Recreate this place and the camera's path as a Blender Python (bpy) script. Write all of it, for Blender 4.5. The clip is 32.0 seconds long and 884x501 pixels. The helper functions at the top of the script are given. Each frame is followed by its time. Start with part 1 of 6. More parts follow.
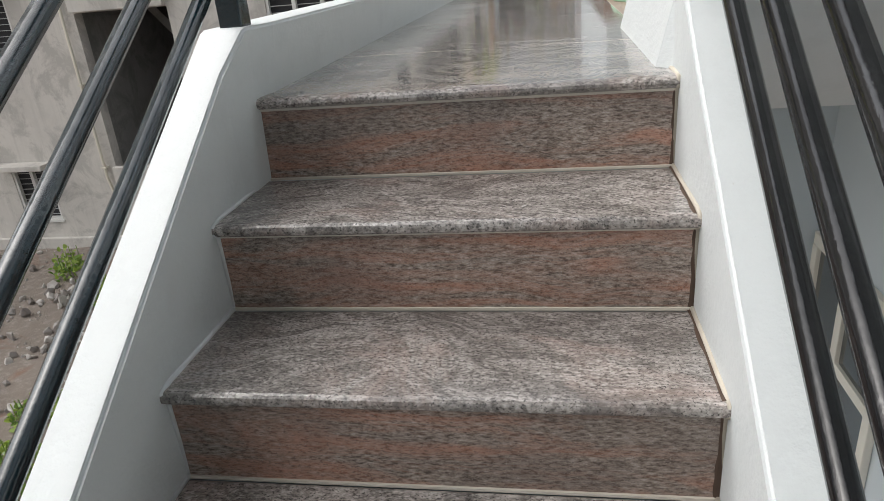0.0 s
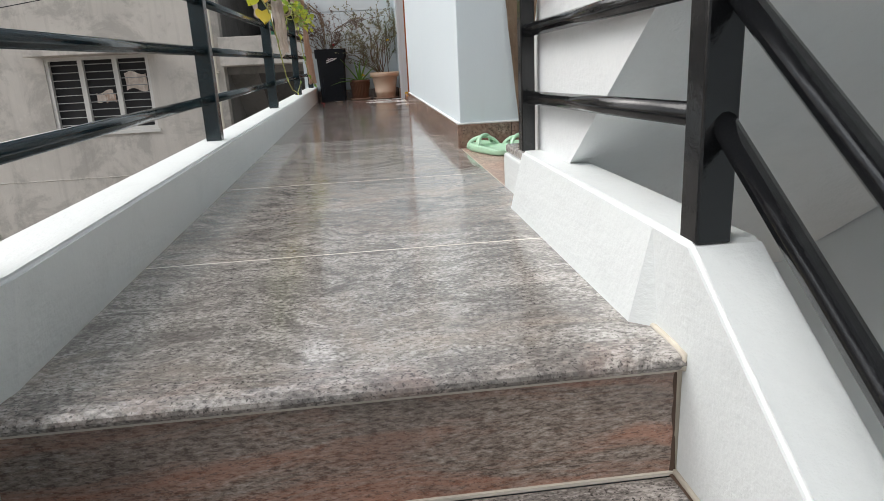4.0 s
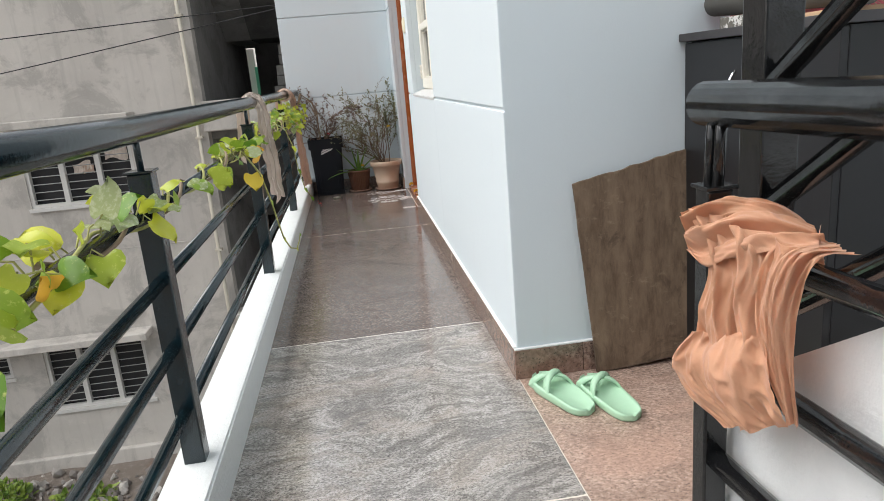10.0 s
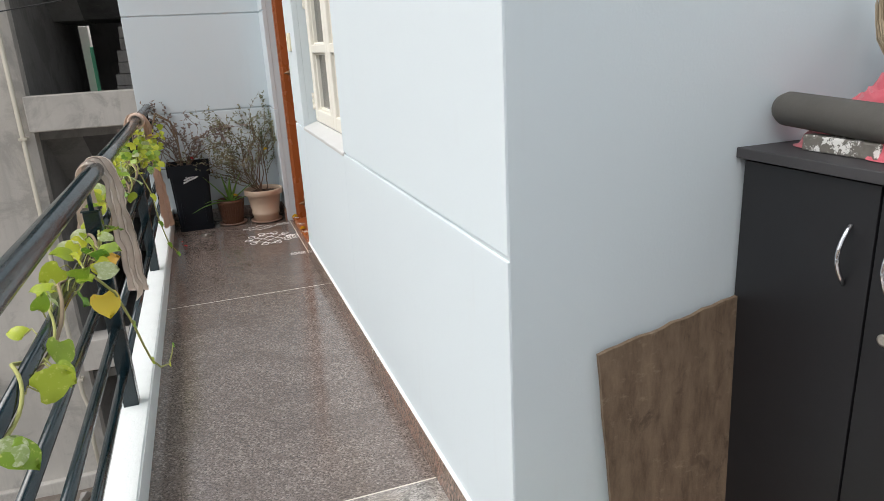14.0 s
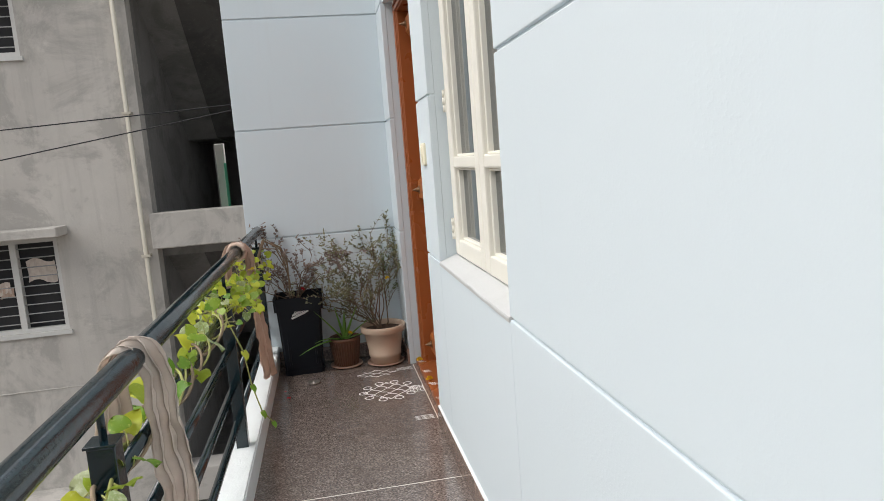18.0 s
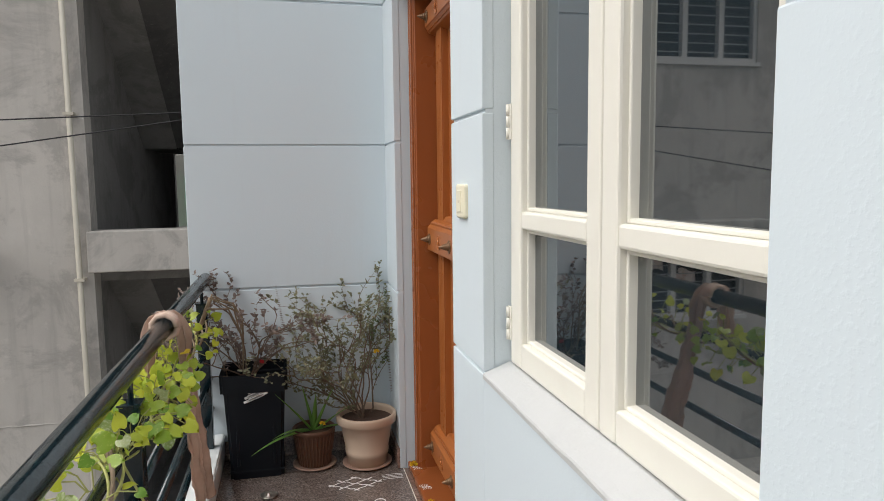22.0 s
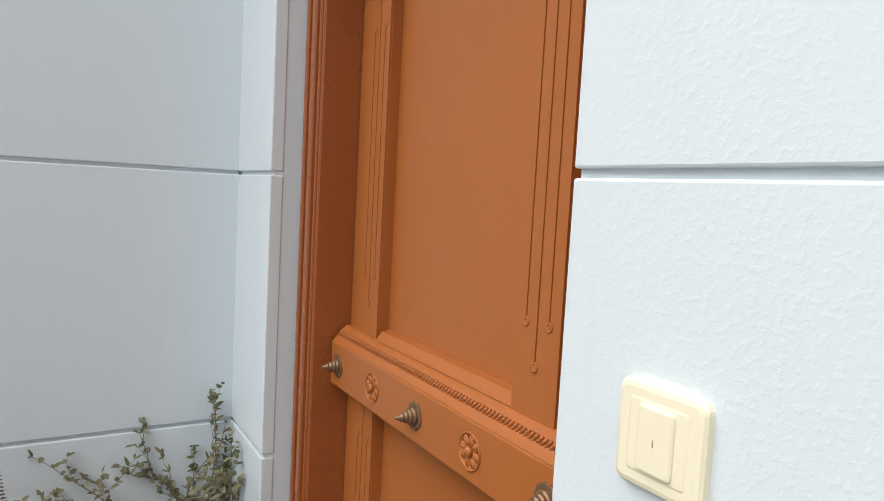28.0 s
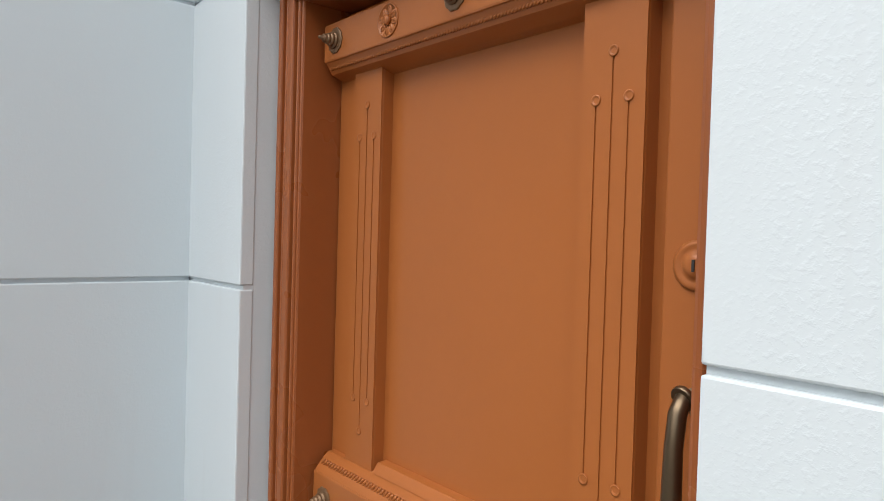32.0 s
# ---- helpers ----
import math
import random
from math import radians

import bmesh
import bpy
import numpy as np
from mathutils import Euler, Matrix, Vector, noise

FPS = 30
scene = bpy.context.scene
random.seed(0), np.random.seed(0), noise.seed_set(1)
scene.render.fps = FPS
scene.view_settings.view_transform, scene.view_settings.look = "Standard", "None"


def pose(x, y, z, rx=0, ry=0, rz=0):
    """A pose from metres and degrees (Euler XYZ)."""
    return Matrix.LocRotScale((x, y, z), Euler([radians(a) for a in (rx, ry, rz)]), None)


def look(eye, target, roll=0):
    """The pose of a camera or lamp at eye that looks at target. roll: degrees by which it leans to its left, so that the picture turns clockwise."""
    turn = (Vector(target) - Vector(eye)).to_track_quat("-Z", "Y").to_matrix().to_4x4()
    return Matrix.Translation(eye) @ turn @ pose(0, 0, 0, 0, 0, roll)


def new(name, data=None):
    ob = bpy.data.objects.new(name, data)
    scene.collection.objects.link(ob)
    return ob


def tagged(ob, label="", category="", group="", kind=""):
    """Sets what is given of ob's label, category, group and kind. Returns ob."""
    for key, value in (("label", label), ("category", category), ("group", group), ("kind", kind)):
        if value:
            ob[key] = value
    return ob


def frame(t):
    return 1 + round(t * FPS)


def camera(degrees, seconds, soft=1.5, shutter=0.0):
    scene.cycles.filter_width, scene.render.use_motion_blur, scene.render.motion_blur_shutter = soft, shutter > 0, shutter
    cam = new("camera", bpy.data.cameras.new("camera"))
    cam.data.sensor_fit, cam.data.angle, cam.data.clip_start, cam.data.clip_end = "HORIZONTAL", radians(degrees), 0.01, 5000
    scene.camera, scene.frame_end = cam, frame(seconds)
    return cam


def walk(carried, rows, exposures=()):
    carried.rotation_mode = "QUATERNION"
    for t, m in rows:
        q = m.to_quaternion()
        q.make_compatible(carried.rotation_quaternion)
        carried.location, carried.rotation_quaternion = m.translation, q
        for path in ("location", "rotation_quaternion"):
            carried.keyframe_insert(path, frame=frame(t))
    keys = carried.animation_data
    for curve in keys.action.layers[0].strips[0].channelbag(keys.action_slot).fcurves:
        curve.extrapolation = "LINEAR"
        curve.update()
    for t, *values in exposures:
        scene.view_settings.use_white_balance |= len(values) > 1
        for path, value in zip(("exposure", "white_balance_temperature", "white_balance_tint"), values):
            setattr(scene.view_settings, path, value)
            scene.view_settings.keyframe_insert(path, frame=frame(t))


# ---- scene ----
cam = camera(66.3, 32.0, 0.65)
PATH = [
    (0, (-0.234, -3.203, 0.218), (-0.567, -1.394, -0.569), -5.0),
    (0.5, (-0.308, -3.2, 0.262), (-0.306, -1.321, -0.425), -2.3),
    (1, (-0.335, -3.207, 0.291), (-0.22, -1.303, -0.312), -2.8),
    (1.5, (-0.33, -3.168, 0.293), (-0.115, -1.262, -0.272), -2.9),
    (2, (-0.344, -3.078, 0.294), (-0.162, -1.161, -0.245), -4.1),
    (2.5, (-0.338, -2.909, 0.301), (-0.127, -0.981, -0.186), -4.5),
    (4.5, (-0.411, -2.601, 0.384), (-0.2, -0.716, -0.251), -1.9),
    (5, (-0.462, -2.544, 0.454), (-0.153, -0.715, -0.294), -0.4),
    (5.5, (-0.467, -2.502, 0.578), (0.014, -0.665, -0.051), 0.5),
    (6, (-0.463, -2.468, 0.608), (-0.004, -0.594, 0.082), -1.0),
    (6.5, (-0.439, -2.384, 0.614), (-0.101, -0.454, 0.215), -1.7),
    (7, (-0.401, -2.288, 0.685), (-0.14, -0.365, 0.201), -2.8),
    (7.5, (-0.39, -2.218, 0.787), (-0.244, -0.278, 0.321), -7.5),
    (8, (-0.412, -2.127, 0.767), (-0.392, -0.182, 0.303), -6.9),
    (8.5, (-0.434, -2.065, 0.784), (-0.398, -0.143, 0.232), -6.8),
    (9, (-0.429, -2.003, 0.884), (-0.288, -0.104, 0.271), -3.3),
    (9.5, (-0.427, -1.944, 0.914), (-0.178, -0.032, 0.383), -3.1),
    (10, (-0.42, -1.85, 0.911), (-0.192, 0.072, 0.406), -4.9),
    (10.5, (-0.401, -1.77, 1.017), (-0.163, 0.105, 0.362), -6.2),
    (11, (-0.411, -1.69, 1.063), (-0.149, 0.204, 0.478), -5.7),
    (11.5, (-0.438, -1.599, 1.07), (-0.176, 0.319, 0.569), -3.3),
    (12, (-0.481, -1.491, 1.17), (-0.119, 0.371, 0.536), -4.5),
    (12.5, (-0.508, -1.422, 1.231), (-0.116, 0.466, 0.699), -3.1),
    (13, (-0.502, -1.329, 1.221), (0.058, 0.505, 0.653), -2.3),
    (13.5, (-0.481, -1.212, 1.191), (0.128, 0.591, 0.575), -3.5),
    (15.5, (-0.56, -0.739, 1.211), (0.026, 1.117, 0.749), -0.6),
    (16, (-0.554, -0.632, 1.21), (-0.04, 1.238, 0.724), -1.7),
    (16.5, (-0.518, -0.465, 1.208), (-0.106, 1.449, 0.799), -3.3),
    (17, (-0.492, -0.36, 1.254), (-0.234, 1.597, 0.932), -5.5),
    (17.5, (-0.453, -0.24, 1.255), (-0.157, 1.703, 0.882), -6.6),
    (18, (-0.428, -0.104, 1.21), (-0.099, 1.85, 0.937), -4.4),
    (18.5, (-0.444, -0.038, 1.236), (-0.117, 1.926, 1.046), -5.8),
    (19, (-0.457, 0.09, 1.221), (-0.003, 2.022, 0.969), -3.0),
    (19.5, (-0.43, 0.231, 1.212), (0.087, 2.126, 0.834), -4.1),
    (20, (-0.435, 0.373, 1.24), (-0.04, 2.302, 0.894), -5.9),
    (20.5, (-0.397, 0.537, 1.25), (-0.188, 2.512, 1.008), -5.7),
    (21, (-0.401, 0.664, 1.254), (-0.226, 2.635, 0.961), -5.6),
    (21.5, (-0.445, 0.789, 1.261), (-0.15, 2.755, 1.045), -1.6),
    (22, (-0.461, 0.915, 1.282), (-0.024, 2.856, 1.076), -0.7),
    (22.5, (-0.471, 1.045, 1.31), (0.105, 2.945, 1.067), -0.5),
    (23, (-0.455, 1.184, 1.335), (0.109, 3.088, 1.098), -2.5),
    (23.5, (-0.443, 1.328, 1.357), (-0.051, 3.277, 1.141), -3.6),
    (24, (-0.456, 1.418, 1.364), (-0.078, 3.367, 1.121), -4.2),
    (24.5, (-0.494, 1.532, 1.328), (0.023, 3.447, 1.068), -0.6),
    (26.5, (-0.557, 1.936, 1.344), (0.037, 3.829, 1.087), -0.9),
    (27, (-0.486, 2.076, 1.361), (0.073, 3.987, 1.177), -1.3),
    (27.5, (-0.47, 2.201, 1.39), (0.281, 4.048, 1.241), 0.3),
    (28, (-0.449, 2.315, 1.42), (0.57, 4.028, 1.256), 3.1),
    (28.2, (-0.434, 2.367, 1.455), (0.661, 4.034, 1.31), 1.6),
    (28.5, (-0.457, 2.439, 1.549), (0.78, 4.007, 1.447), -2.2),
    (29, (-0.476, 2.518, 1.62), (0.873, 3.995, 1.637), -1.4),
    (29.5, (-0.536, 2.552, 1.678), (0.881, 3.96, 1.77), -1.0),
    (30, (-0.553, 2.556, 1.688), (0.857, 3.968, 1.833), -0.5),
    (30.5, (-0.551, 2.557, 1.689), (0.829, 3.993, 1.876), -0.5),
    (31, (-0.54, 2.552, 1.726), (0.9, 3.924, 1.939), -0.6),
    (31.5, (-0.569, 2.537, 1.681), (0.814, 3.972, 1.841), 0.5),
    (32, (-0.584, 2.509, 1.563), (0.71, 4.033, 1.522), 1.7),
]
walk(cam, [(t, look(eye, target, roll)) for t, eye, target, roll in PATH], exposures=[(0, 0.55), (2, 0.74), (5, 0.50), (6, 0.58), (7, 0.70), (9, 0.68), (11, 0.66), (13, 0.62), (16, 0.42), (18, 0.49), (20, 0.49), (22, 0.43), (24, 0.43), (27, 0.47), (28, 0.60), (29, 0.54), (30, 0.42), (31, 0.50), (32, 0.54)])

# ---- light ----
SUN_ELEV, SUN_TURN = 50.0, 58.0
world = bpy.data.worlds.new("sky")
scene.world = world
world.use_nodes = True
wn = world.node_tree.nodes
wn.clear()
sky = wn.new("ShaderNodeTexSky")
sky.sky_type = "NISHITA"
sky.sun_disc = False
sky.sun_elevation, sky.sun_rotation = radians(SUN_ELEV), radians(-SUN_TURN)
sky.air_density, sky.dust_density, sky.ozone_density = 1.2, 4.0, 1.0
sat = wn.new("ShaderNodeHueSaturation")
sat.inputs["Saturation"].default_value = 0.25
bg = wn.new("ShaderNodeBackground")
bg.inputs["Strength"].default_value = 0.15
wo = wn.new("ShaderNodeOutputWorld")
world.node_tree.links.new(sky.outputs[0], sat.inputs["Color"])
world.node_tree.links.new(sat.outputs[0], bg.inputs["Color"])
world.node_tree.links.new(bg.outputs[0], wo.inputs["Surface"])
sun_data = bpy.data.lights.new("sun", "SUN")
sun_data.energy, sun_data.angle, sun_data.color = 1.2, radians(40), (1.0, 0.97, 0.93)
sun = new("sun", sun_data)
sun.matrix_world = pose(0, 0, 20, 90 - SUN_ELEV, 0, -SUN_TURN)

# ---- helpers for building ----
def part(name, bm, material, parent=None, label="", kind="", smooth=False):
    """One mesh object of its own under a thing (or on its own)."""
    me = bpy.data.meshes.new(name)
    bm.normal_update()
    bm.to_mesh(me)
    bm.free()
    if isinstance(material, (list, tuple)):
        for m in material:
            me.materials.append(m)
    elif material is not None:
        me.materials.append(material)
    if smooth:
        me.shade_smooth()
    ob = new(name, me)
    if parent is not None:
        ob.parent = parent
    tagged(ob, label, kind=kind)
    return ob


def thing(name, label, category, group="", kind="", at=(0, 0, 0)):
    ob = new(name)
    ob.empty_display_size = 0.1
    ob.location = at
    return tagged(ob, label, category, group, kind)


def settle(ob, p):
    """Hang p under ob, where it stands, when ob is not at the origin."""
    p.parent = ob
    p.matrix_parent_inverse = Matrix.Translation(ob.location).inverted()
    return p


def box(bm, x0, y0, z0, x1, y1, z1, bevel=0.0, m=None, seg=2):
    c = Matrix.Translation(((x0 + x1) / 2, (y0 + y1) / 2, (z0 + z1) / 2)) @ Matrix.Diagonal((abs(x1 - x0), abs(y1 - y0), abs(z1 - z0), 1))
    r = bmesh.ops.create_cube(bm, size=1.0, matrix=(m @ c) if m else c)
    if bevel > 0:
        es = list({e for v in r["verts"] for e in v.link_edges})
        bmesh.ops.bevel(bm, geom=es, offset=bevel, segments=seg, profile=0.5, affect="EDGES")
    return bm


def boxbm(*a, **k):
    return box(bmesh.new(), *a, **k)


def tube(bm, pts, r, seg=10, cap=True, taper=None):
    """A round bar along the points; taper gives a radius per point."""
    pts = [Vector(p) for p in pts]
    rings = []
    ref = None
    for i, p in enumerate(pts):
        d = (pts[min(i + 1, len(pts) - 1)] - pts[max(i - 1, 0)])
        d = d.normalized() if d.length > 1e-9 else Vector((0, 0, 1))
        if ref is None:
            ref = d.orthogonal().normalized()
        u = (ref - d * ref.dot(d))
        u = u.normalized() if u.length > 1e-6 else d.orthogonal().normalized()
        ref = u
        v = d.cross(u)
        rr = taper[i] if taper else r
        rings.append([bm.verts.new(p + (u * math.cos(2 * math.pi * k / seg) + v * math.sin(2 * math.pi * k / seg)) * rr) for k in range(seg)])
    for a, b in zip(rings, rings[1:]):
        for k in range(seg):
            bm.faces.new((a[k], a[(k + 1) % seg], b[(k + 1) % seg], b[k])).smooth = True
    if cap:
        bm.faces.new(rings[0][::-1])
        bm.faces.new(rings[-1])
    return bm


def lathe(bm, prof, c=(0, 0, 0), seg=32, m=None):
    """A turned body from (radius, height) pairs."""
    rings = []
    for r, z in prof:
        ring = []
        for k in range(seg):
            a = 2 * math.pi * k / seg
            p = Vector((r * math.cos(a), r * math.sin(a), z))
            if m:
                p = m @ p
            ring.append(bm.verts.new(p + Vector(c)))
        rings.append(ring)
    for a, b in zip(rings, rings[1:]):
        for k in range(seg):
            bm.faces.new((a[k], a[(k + 1) % seg], b[(k + 1) % seg], b[k])).smooth = True
    if prof[0][0] > 1e-5:
        bm.faces.new(rings[0][::-1])
    if prof[-1][0] > 1e-5:
        bm.faces.new(rings[-1])
    return bm


def prism(bm, outline, lo, hi, axis="x"):
    """A flat outline pushed out along an axis; the outline is (y, z) for x, (x, z) for y, (x, y) for z."""
    def at(p, d):
        return {"x": (d, p[0], p[1]), "y": (p[0], d, p[1]), "z": (p[0], p[1], d)}[axis]
    a = [bm.verts.new(at(p, lo)) for p in outline]
    b = [bm.verts.new(at(p, hi)) for p in outline]
    n = len(outline)
    bm.faces.new(a)
    bm.faces.new(b[::-1])
    for i in range(n):
        bm.faces.new((a[i], b[i], b[(i + 1) % n], a[(i + 1) % n]))
    bmesh.ops.recalc_face_normals(bm, faces=bm.faces)
    return bm


# ---- materials ----
class Nodes:
    """A short way to write node materials."""

    def __init__(self, name):
        self.mat = bpy.data.materials.new(name)
        self.mat.use_nodes = True
        self.t = self.mat.node_tree
        self.bsdf = self.t.nodes["Principled BSDF"]
        self.co = self.t.nodes.new("ShaderNodeTexCoord").outputs["Object"]

    def put(self, socket, v):
        if hasattr(v, "is_linked"):
            self.t.links.new(v, socket)
        elif isinstance(v, (tuple, list)) and len(v) == 3 and socket.type == "RGBA":
            socket.default_value = (*v, 1)
        else:
            socket.default_value = v

    def node(self, kind, out=0, **ins):
        n = self.t.nodes.new(kind)
        for k, v in ins.items():
            self.put(n.inputs[k.replace("_", " ")], v)
        return n.outputs[out]

    def scaled(self, s, r=(0, 0, 0)):
        return self.node("ShaderNodeMapping", Vector=self.co, Scale=s, Rotation=tuple(radians(a) for a in r))

    def noise(self, scale, detail=4.0, rough=0.6, co=None, dist=0.0):
        return self.node("ShaderNodeTexNoise", Vector=co or self.co, Scale=scale, Detail=detail, Roughness=rough, Distortion=dist)

    def ramp(self, fac, stops):
        n = self.t.nodes.new("ShaderNodeValToRGB")
        self.t.links.new(fac, n.inputs[0])
        e = n.color_ramp.elements
        while len(e) < len(stops):
            e.new(0.5)
        for k, (p, c) in enumerate(stops):
            e[k].position = p
            e[k].color = (*c, 1) if isinstance(c, (tuple, list)) else (c, c, c, 1)
        return n.outputs[0]

    def mix(self, fac, a, b, blend="MIX"):
        n = self.t.nodes.new("ShaderNodeMix")
        n.data_type, n.blend_type = "RGBA", blend
        self.put(n.inputs["Factor"], fac)
        self.put(n.inputs["A"], a)
        self.put(n.inputs["B"], b)
        return n.outputs["Result"]

    def math(self, op, a, b=0.0):
        n = self.t.nodes.new("ShaderNodeMath")
        n.operation = op
        self.put(n.inputs[0], a)
        self.put(n.inputs[1], b)
        return n.outputs[0]

    def rand(self):
        return self.t.nodes.new("ShaderNodeObjectInfo").outputs["Random"]

    def island(self):
        return self.t.nodes.new("ShaderNodeNewGeometry").outputs["Random Per Island"]

    def bump(self, height, strength=0.3, distance=0.01):
        self.put(self.bsdf.inputs["Normal"], self.node("ShaderNodeBump", Height=height, Strength=strength, Distance=distance))

    def done(self, color, rough=0.6, metal=0.0, **more):
        self.put(self.bsdf.inputs["Base Color"], color)
        self.put(self.bsdf.inputs["Roughness"], rough)
        self.put(self.bsdf.inputs["Metallic"], metal)
        for k, v in more.items():
            self.put(self.bsdf.inputs[k.replace("_", " ")], v)
        return self.mat


def plain(name, c, rough=0.5, metal=0.0, vary=0.15, scale=30.0, bump=0.0, **more):
    n = Nodes(name)
    f = n.noise(scale, 5)
    g = n.noise(scale / 9, 3)
    col = n.mix(n.math("MULTIPLY", f, vary), c, tuple(min(1, v * 1.7) for v in c))
    col = n.mix(n.math("MULTIPLY", g, vary * 1.6), col, tuple(v * 0.55 for v in c))
    if bump:
        n.bump(f, bump, 0.004)
    return n.done(col, n.math("ADD", n.math("MULTIPLY", g, 0.12), rough - 0.06), metal, **more)


def wall_paint():
    n = Nodes("wall_paint")
    grain = n.noise(210, 3, 0.55)
    lumps = n.noise(120, 3, 0.55)
    patch = n.noise(2.2, 4)
    streak = n.noise(6, 4, 0.6, n.scaled((3, 3, 0.35)))
    col = n.mix(n.math("MULTIPLY", patch, 0.25), (0.602, 0.672, 0.710), (0.66, 0.706, 0.728))
    col = n.mix(n.ramp(streak, [(0.60, 0.0), (0.85, 0.22)]), col, (0.55, 0.575, 0.585))
    where = n.ramp(n.noise(1.7, 4, 0.6), [(0.45, 0.12), (0.68, 1.2)])
    h = n.math("ADD", n.math("MULTIPLY", grain, 0.45), n.math("MULTIPLY", n.math("MULTIPLY", n.ramp(lumps, [(0.50, 0.0), (0.68, 1.0)]), where), 1.0))
    n.bump(h, 0.12, 0.0022)
    return n.done(col, 0.62)


def white_paint(name="white_paint", c=(0.78, 0.80, 0.80)):
    n = Nodes(name)
    f = n.noise(9, 6, 0.65)
    g = n.noise(90, 3)
    dirt = n.noise(26, 5, 0.7)
    col = n.mix(n.ramp(f, [(0.5, 0.0), (0.8, 0.35)]), c, tuple(v * 0.78 for v in c))
    col = n.mix(n.ramp(dirt, [(0.70, 0.0), (0.78, 0.5)]), col, (0.42, 0.36, 0.28))
    n.bump(n.math("ADD", n.math("ADD", g, n.math("MULTIPLY", dirt, 0.7)), n.math("MULTIPLY", n.noise(42, 4, 0.6, n.scaled((1, 0.4, 1.6), (20, 0, 0))), 1.3)), 0.34, 0.004)
    return n.done(col, 0.5)


def flow(n, amount=0.3, scale=2.0):
    """Coordinates bent by slow noise, shifted for each stone so that no two look alike."""
    r = n.math("MULTIPLY", n.rand(), 23.0)
    off = n.t.nodes.new("ShaderNodeCombineXYZ")
    for k in range(3):
        n.t.links.new(r, off.inputs[k])
    a = n.t.nodes.new("ShaderNodeVectorMath")
    n.t.links.new(n.co, a.inputs[0])
    n.t.links.new(off.outputs[0], a.inputs[1])
    w = n.node("ShaderNodeTexNoise", out=1, Vector=a.outputs[0], Scale=scale, Detail=3.0, Roughness=0.55)
    s = n.t.nodes.new("ShaderNodeVectorMath")
    s.operation = "SCALE"
    n.t.links.new(w, s.inputs[0])
    s.inputs["Scale"].default_value = amount
    b = n.t.nodes.new("ShaderNodeVectorMath")
    n.t.links.new(a.outputs[0], b.inputs[0])
    n.t.links.new(s.outputs[0], b.inputs[1])
    return b.outputs[0], a.outputs[0]


def stretched(n, co, s, r=(0, 0, 0)):
    return n.node("ShaderNodeMapping", Vector=co, Scale=s, Rotation=tuple(radians(a) for a in r))


def granite(name, dark, mid, light, pink, pinkness=0.62, veins=0.5, fleck=120.0, aniso=3.0, turn=20, rough=(0.10, 0.30), speck=0.40):
    """Polished granite: small dark and pale crystals drawn out along a slow flow, thin pale veins and pink clouds."""
    n = Nodes(name)
    co, still = flow(n, 0.42, 2.0)
    along_flow = stretched(n, still, (1.0, aniso, 1.0), (0, 0, turn))
    grain = n.noise(fleck, 3, 0.66, along_flow)
    fine = n.noise(fleck * 2.2, 2, 0.55, still)
    lens = n.noise(fleck * 0.30, 4, 0.66, along_flow)
    band = n.noise(3.4, 6, 0.66, stretched(n, co, (1, 2.0, 1), (0, 0, turn)), 1.2)
    cloud = n.noise(2.3, 6, 0.68, stretched(n, co, (1, 1.5, 1), (0, 0, turn - 30)), 0.8)
    col = n.ramp(grain, [(0.36, tuple(v * 0.75 for v in dark)), (0.46, tuple((v + w) / 2 for v, w in zip(dark, mid))), (0.55, mid), (0.70, light)])
    col = n.mix(n.ramp(lens, [(0.36, 0.45), (0.50, 0.0)]), col, dark)
    col = n.mix(n.ramp(lens, [(0.54, 0.0), (0.70, 0.35)]), col, light)
    line = n.math("ABSOLUTE", n.math("SUBTRACT", band, 0.52))
    vein = n.math("MULTIPLY", n.ramp(line, [(0.004, 1.0), (0.060, 0.0)]), n.ramp(grain, [(0.38, 0.20), (0.62, 1.0)]))
    col = n.mix(n.math("MULTIPLY", vein, veins), col, tuple(min(0.85, v * 1.15) for v in light))
    col = n.mix(n.ramp(band, [(0.34, 0.40), (0.48, 0.0)]), col, tuple((v + w) / 2 for v, w in zip(dark, mid)))
    col = n.mix(n.ramp(cloud, [(0.36, 0.40), (0.54, 0.0)]), col, dark)
    swirl = n.noise(11, 5, 0.62, stretched(n, co, (1, 3.0, 1), (0, 0, turn)), 1.0)
    col = n.mix(n.math("MULTIPLY", n.ramp(swirl, [(0.36, 0.9), (0.47, 0.0)]), veins), col, dark)
    col = n.mix(n.math("MULTIPLY", n.ramp(swirl, [(0.53, 0.0), (0.64, 0.8)]), veins), col, n.mix(grain, mid, light))
    blush = n.noise(2.1, 6, 0.68, stretched(n, co, (1, 1.7, 1), (0, 0, turn)), 0.7)
    col = n.mix(n.ramp(blush, [(pinkness, 0.0), (pinkness + 0.16, 0.60)]), col, n.mix(grain, tuple(v * 0.45 for v in pink), tuple(min(0.9, v * 1.3) for v in pink)))
    col = n.mix(n.ramp(fine, [(speck - 0.08, 0.85), (speck - 0.01, 0.0)]), col, tuple(v * 0.35 for v in dark))
    wear = n.noise(4.0, 5, 0.65)
    n.bump(grain, 0.06, 0.001)
    n.put(n.bsdf.inputs["Specular IOR Level"], 0.9)
    return n.done(col, n.ramp(wear, [(0.3, rough[0]), (0.75, rough[1])]))


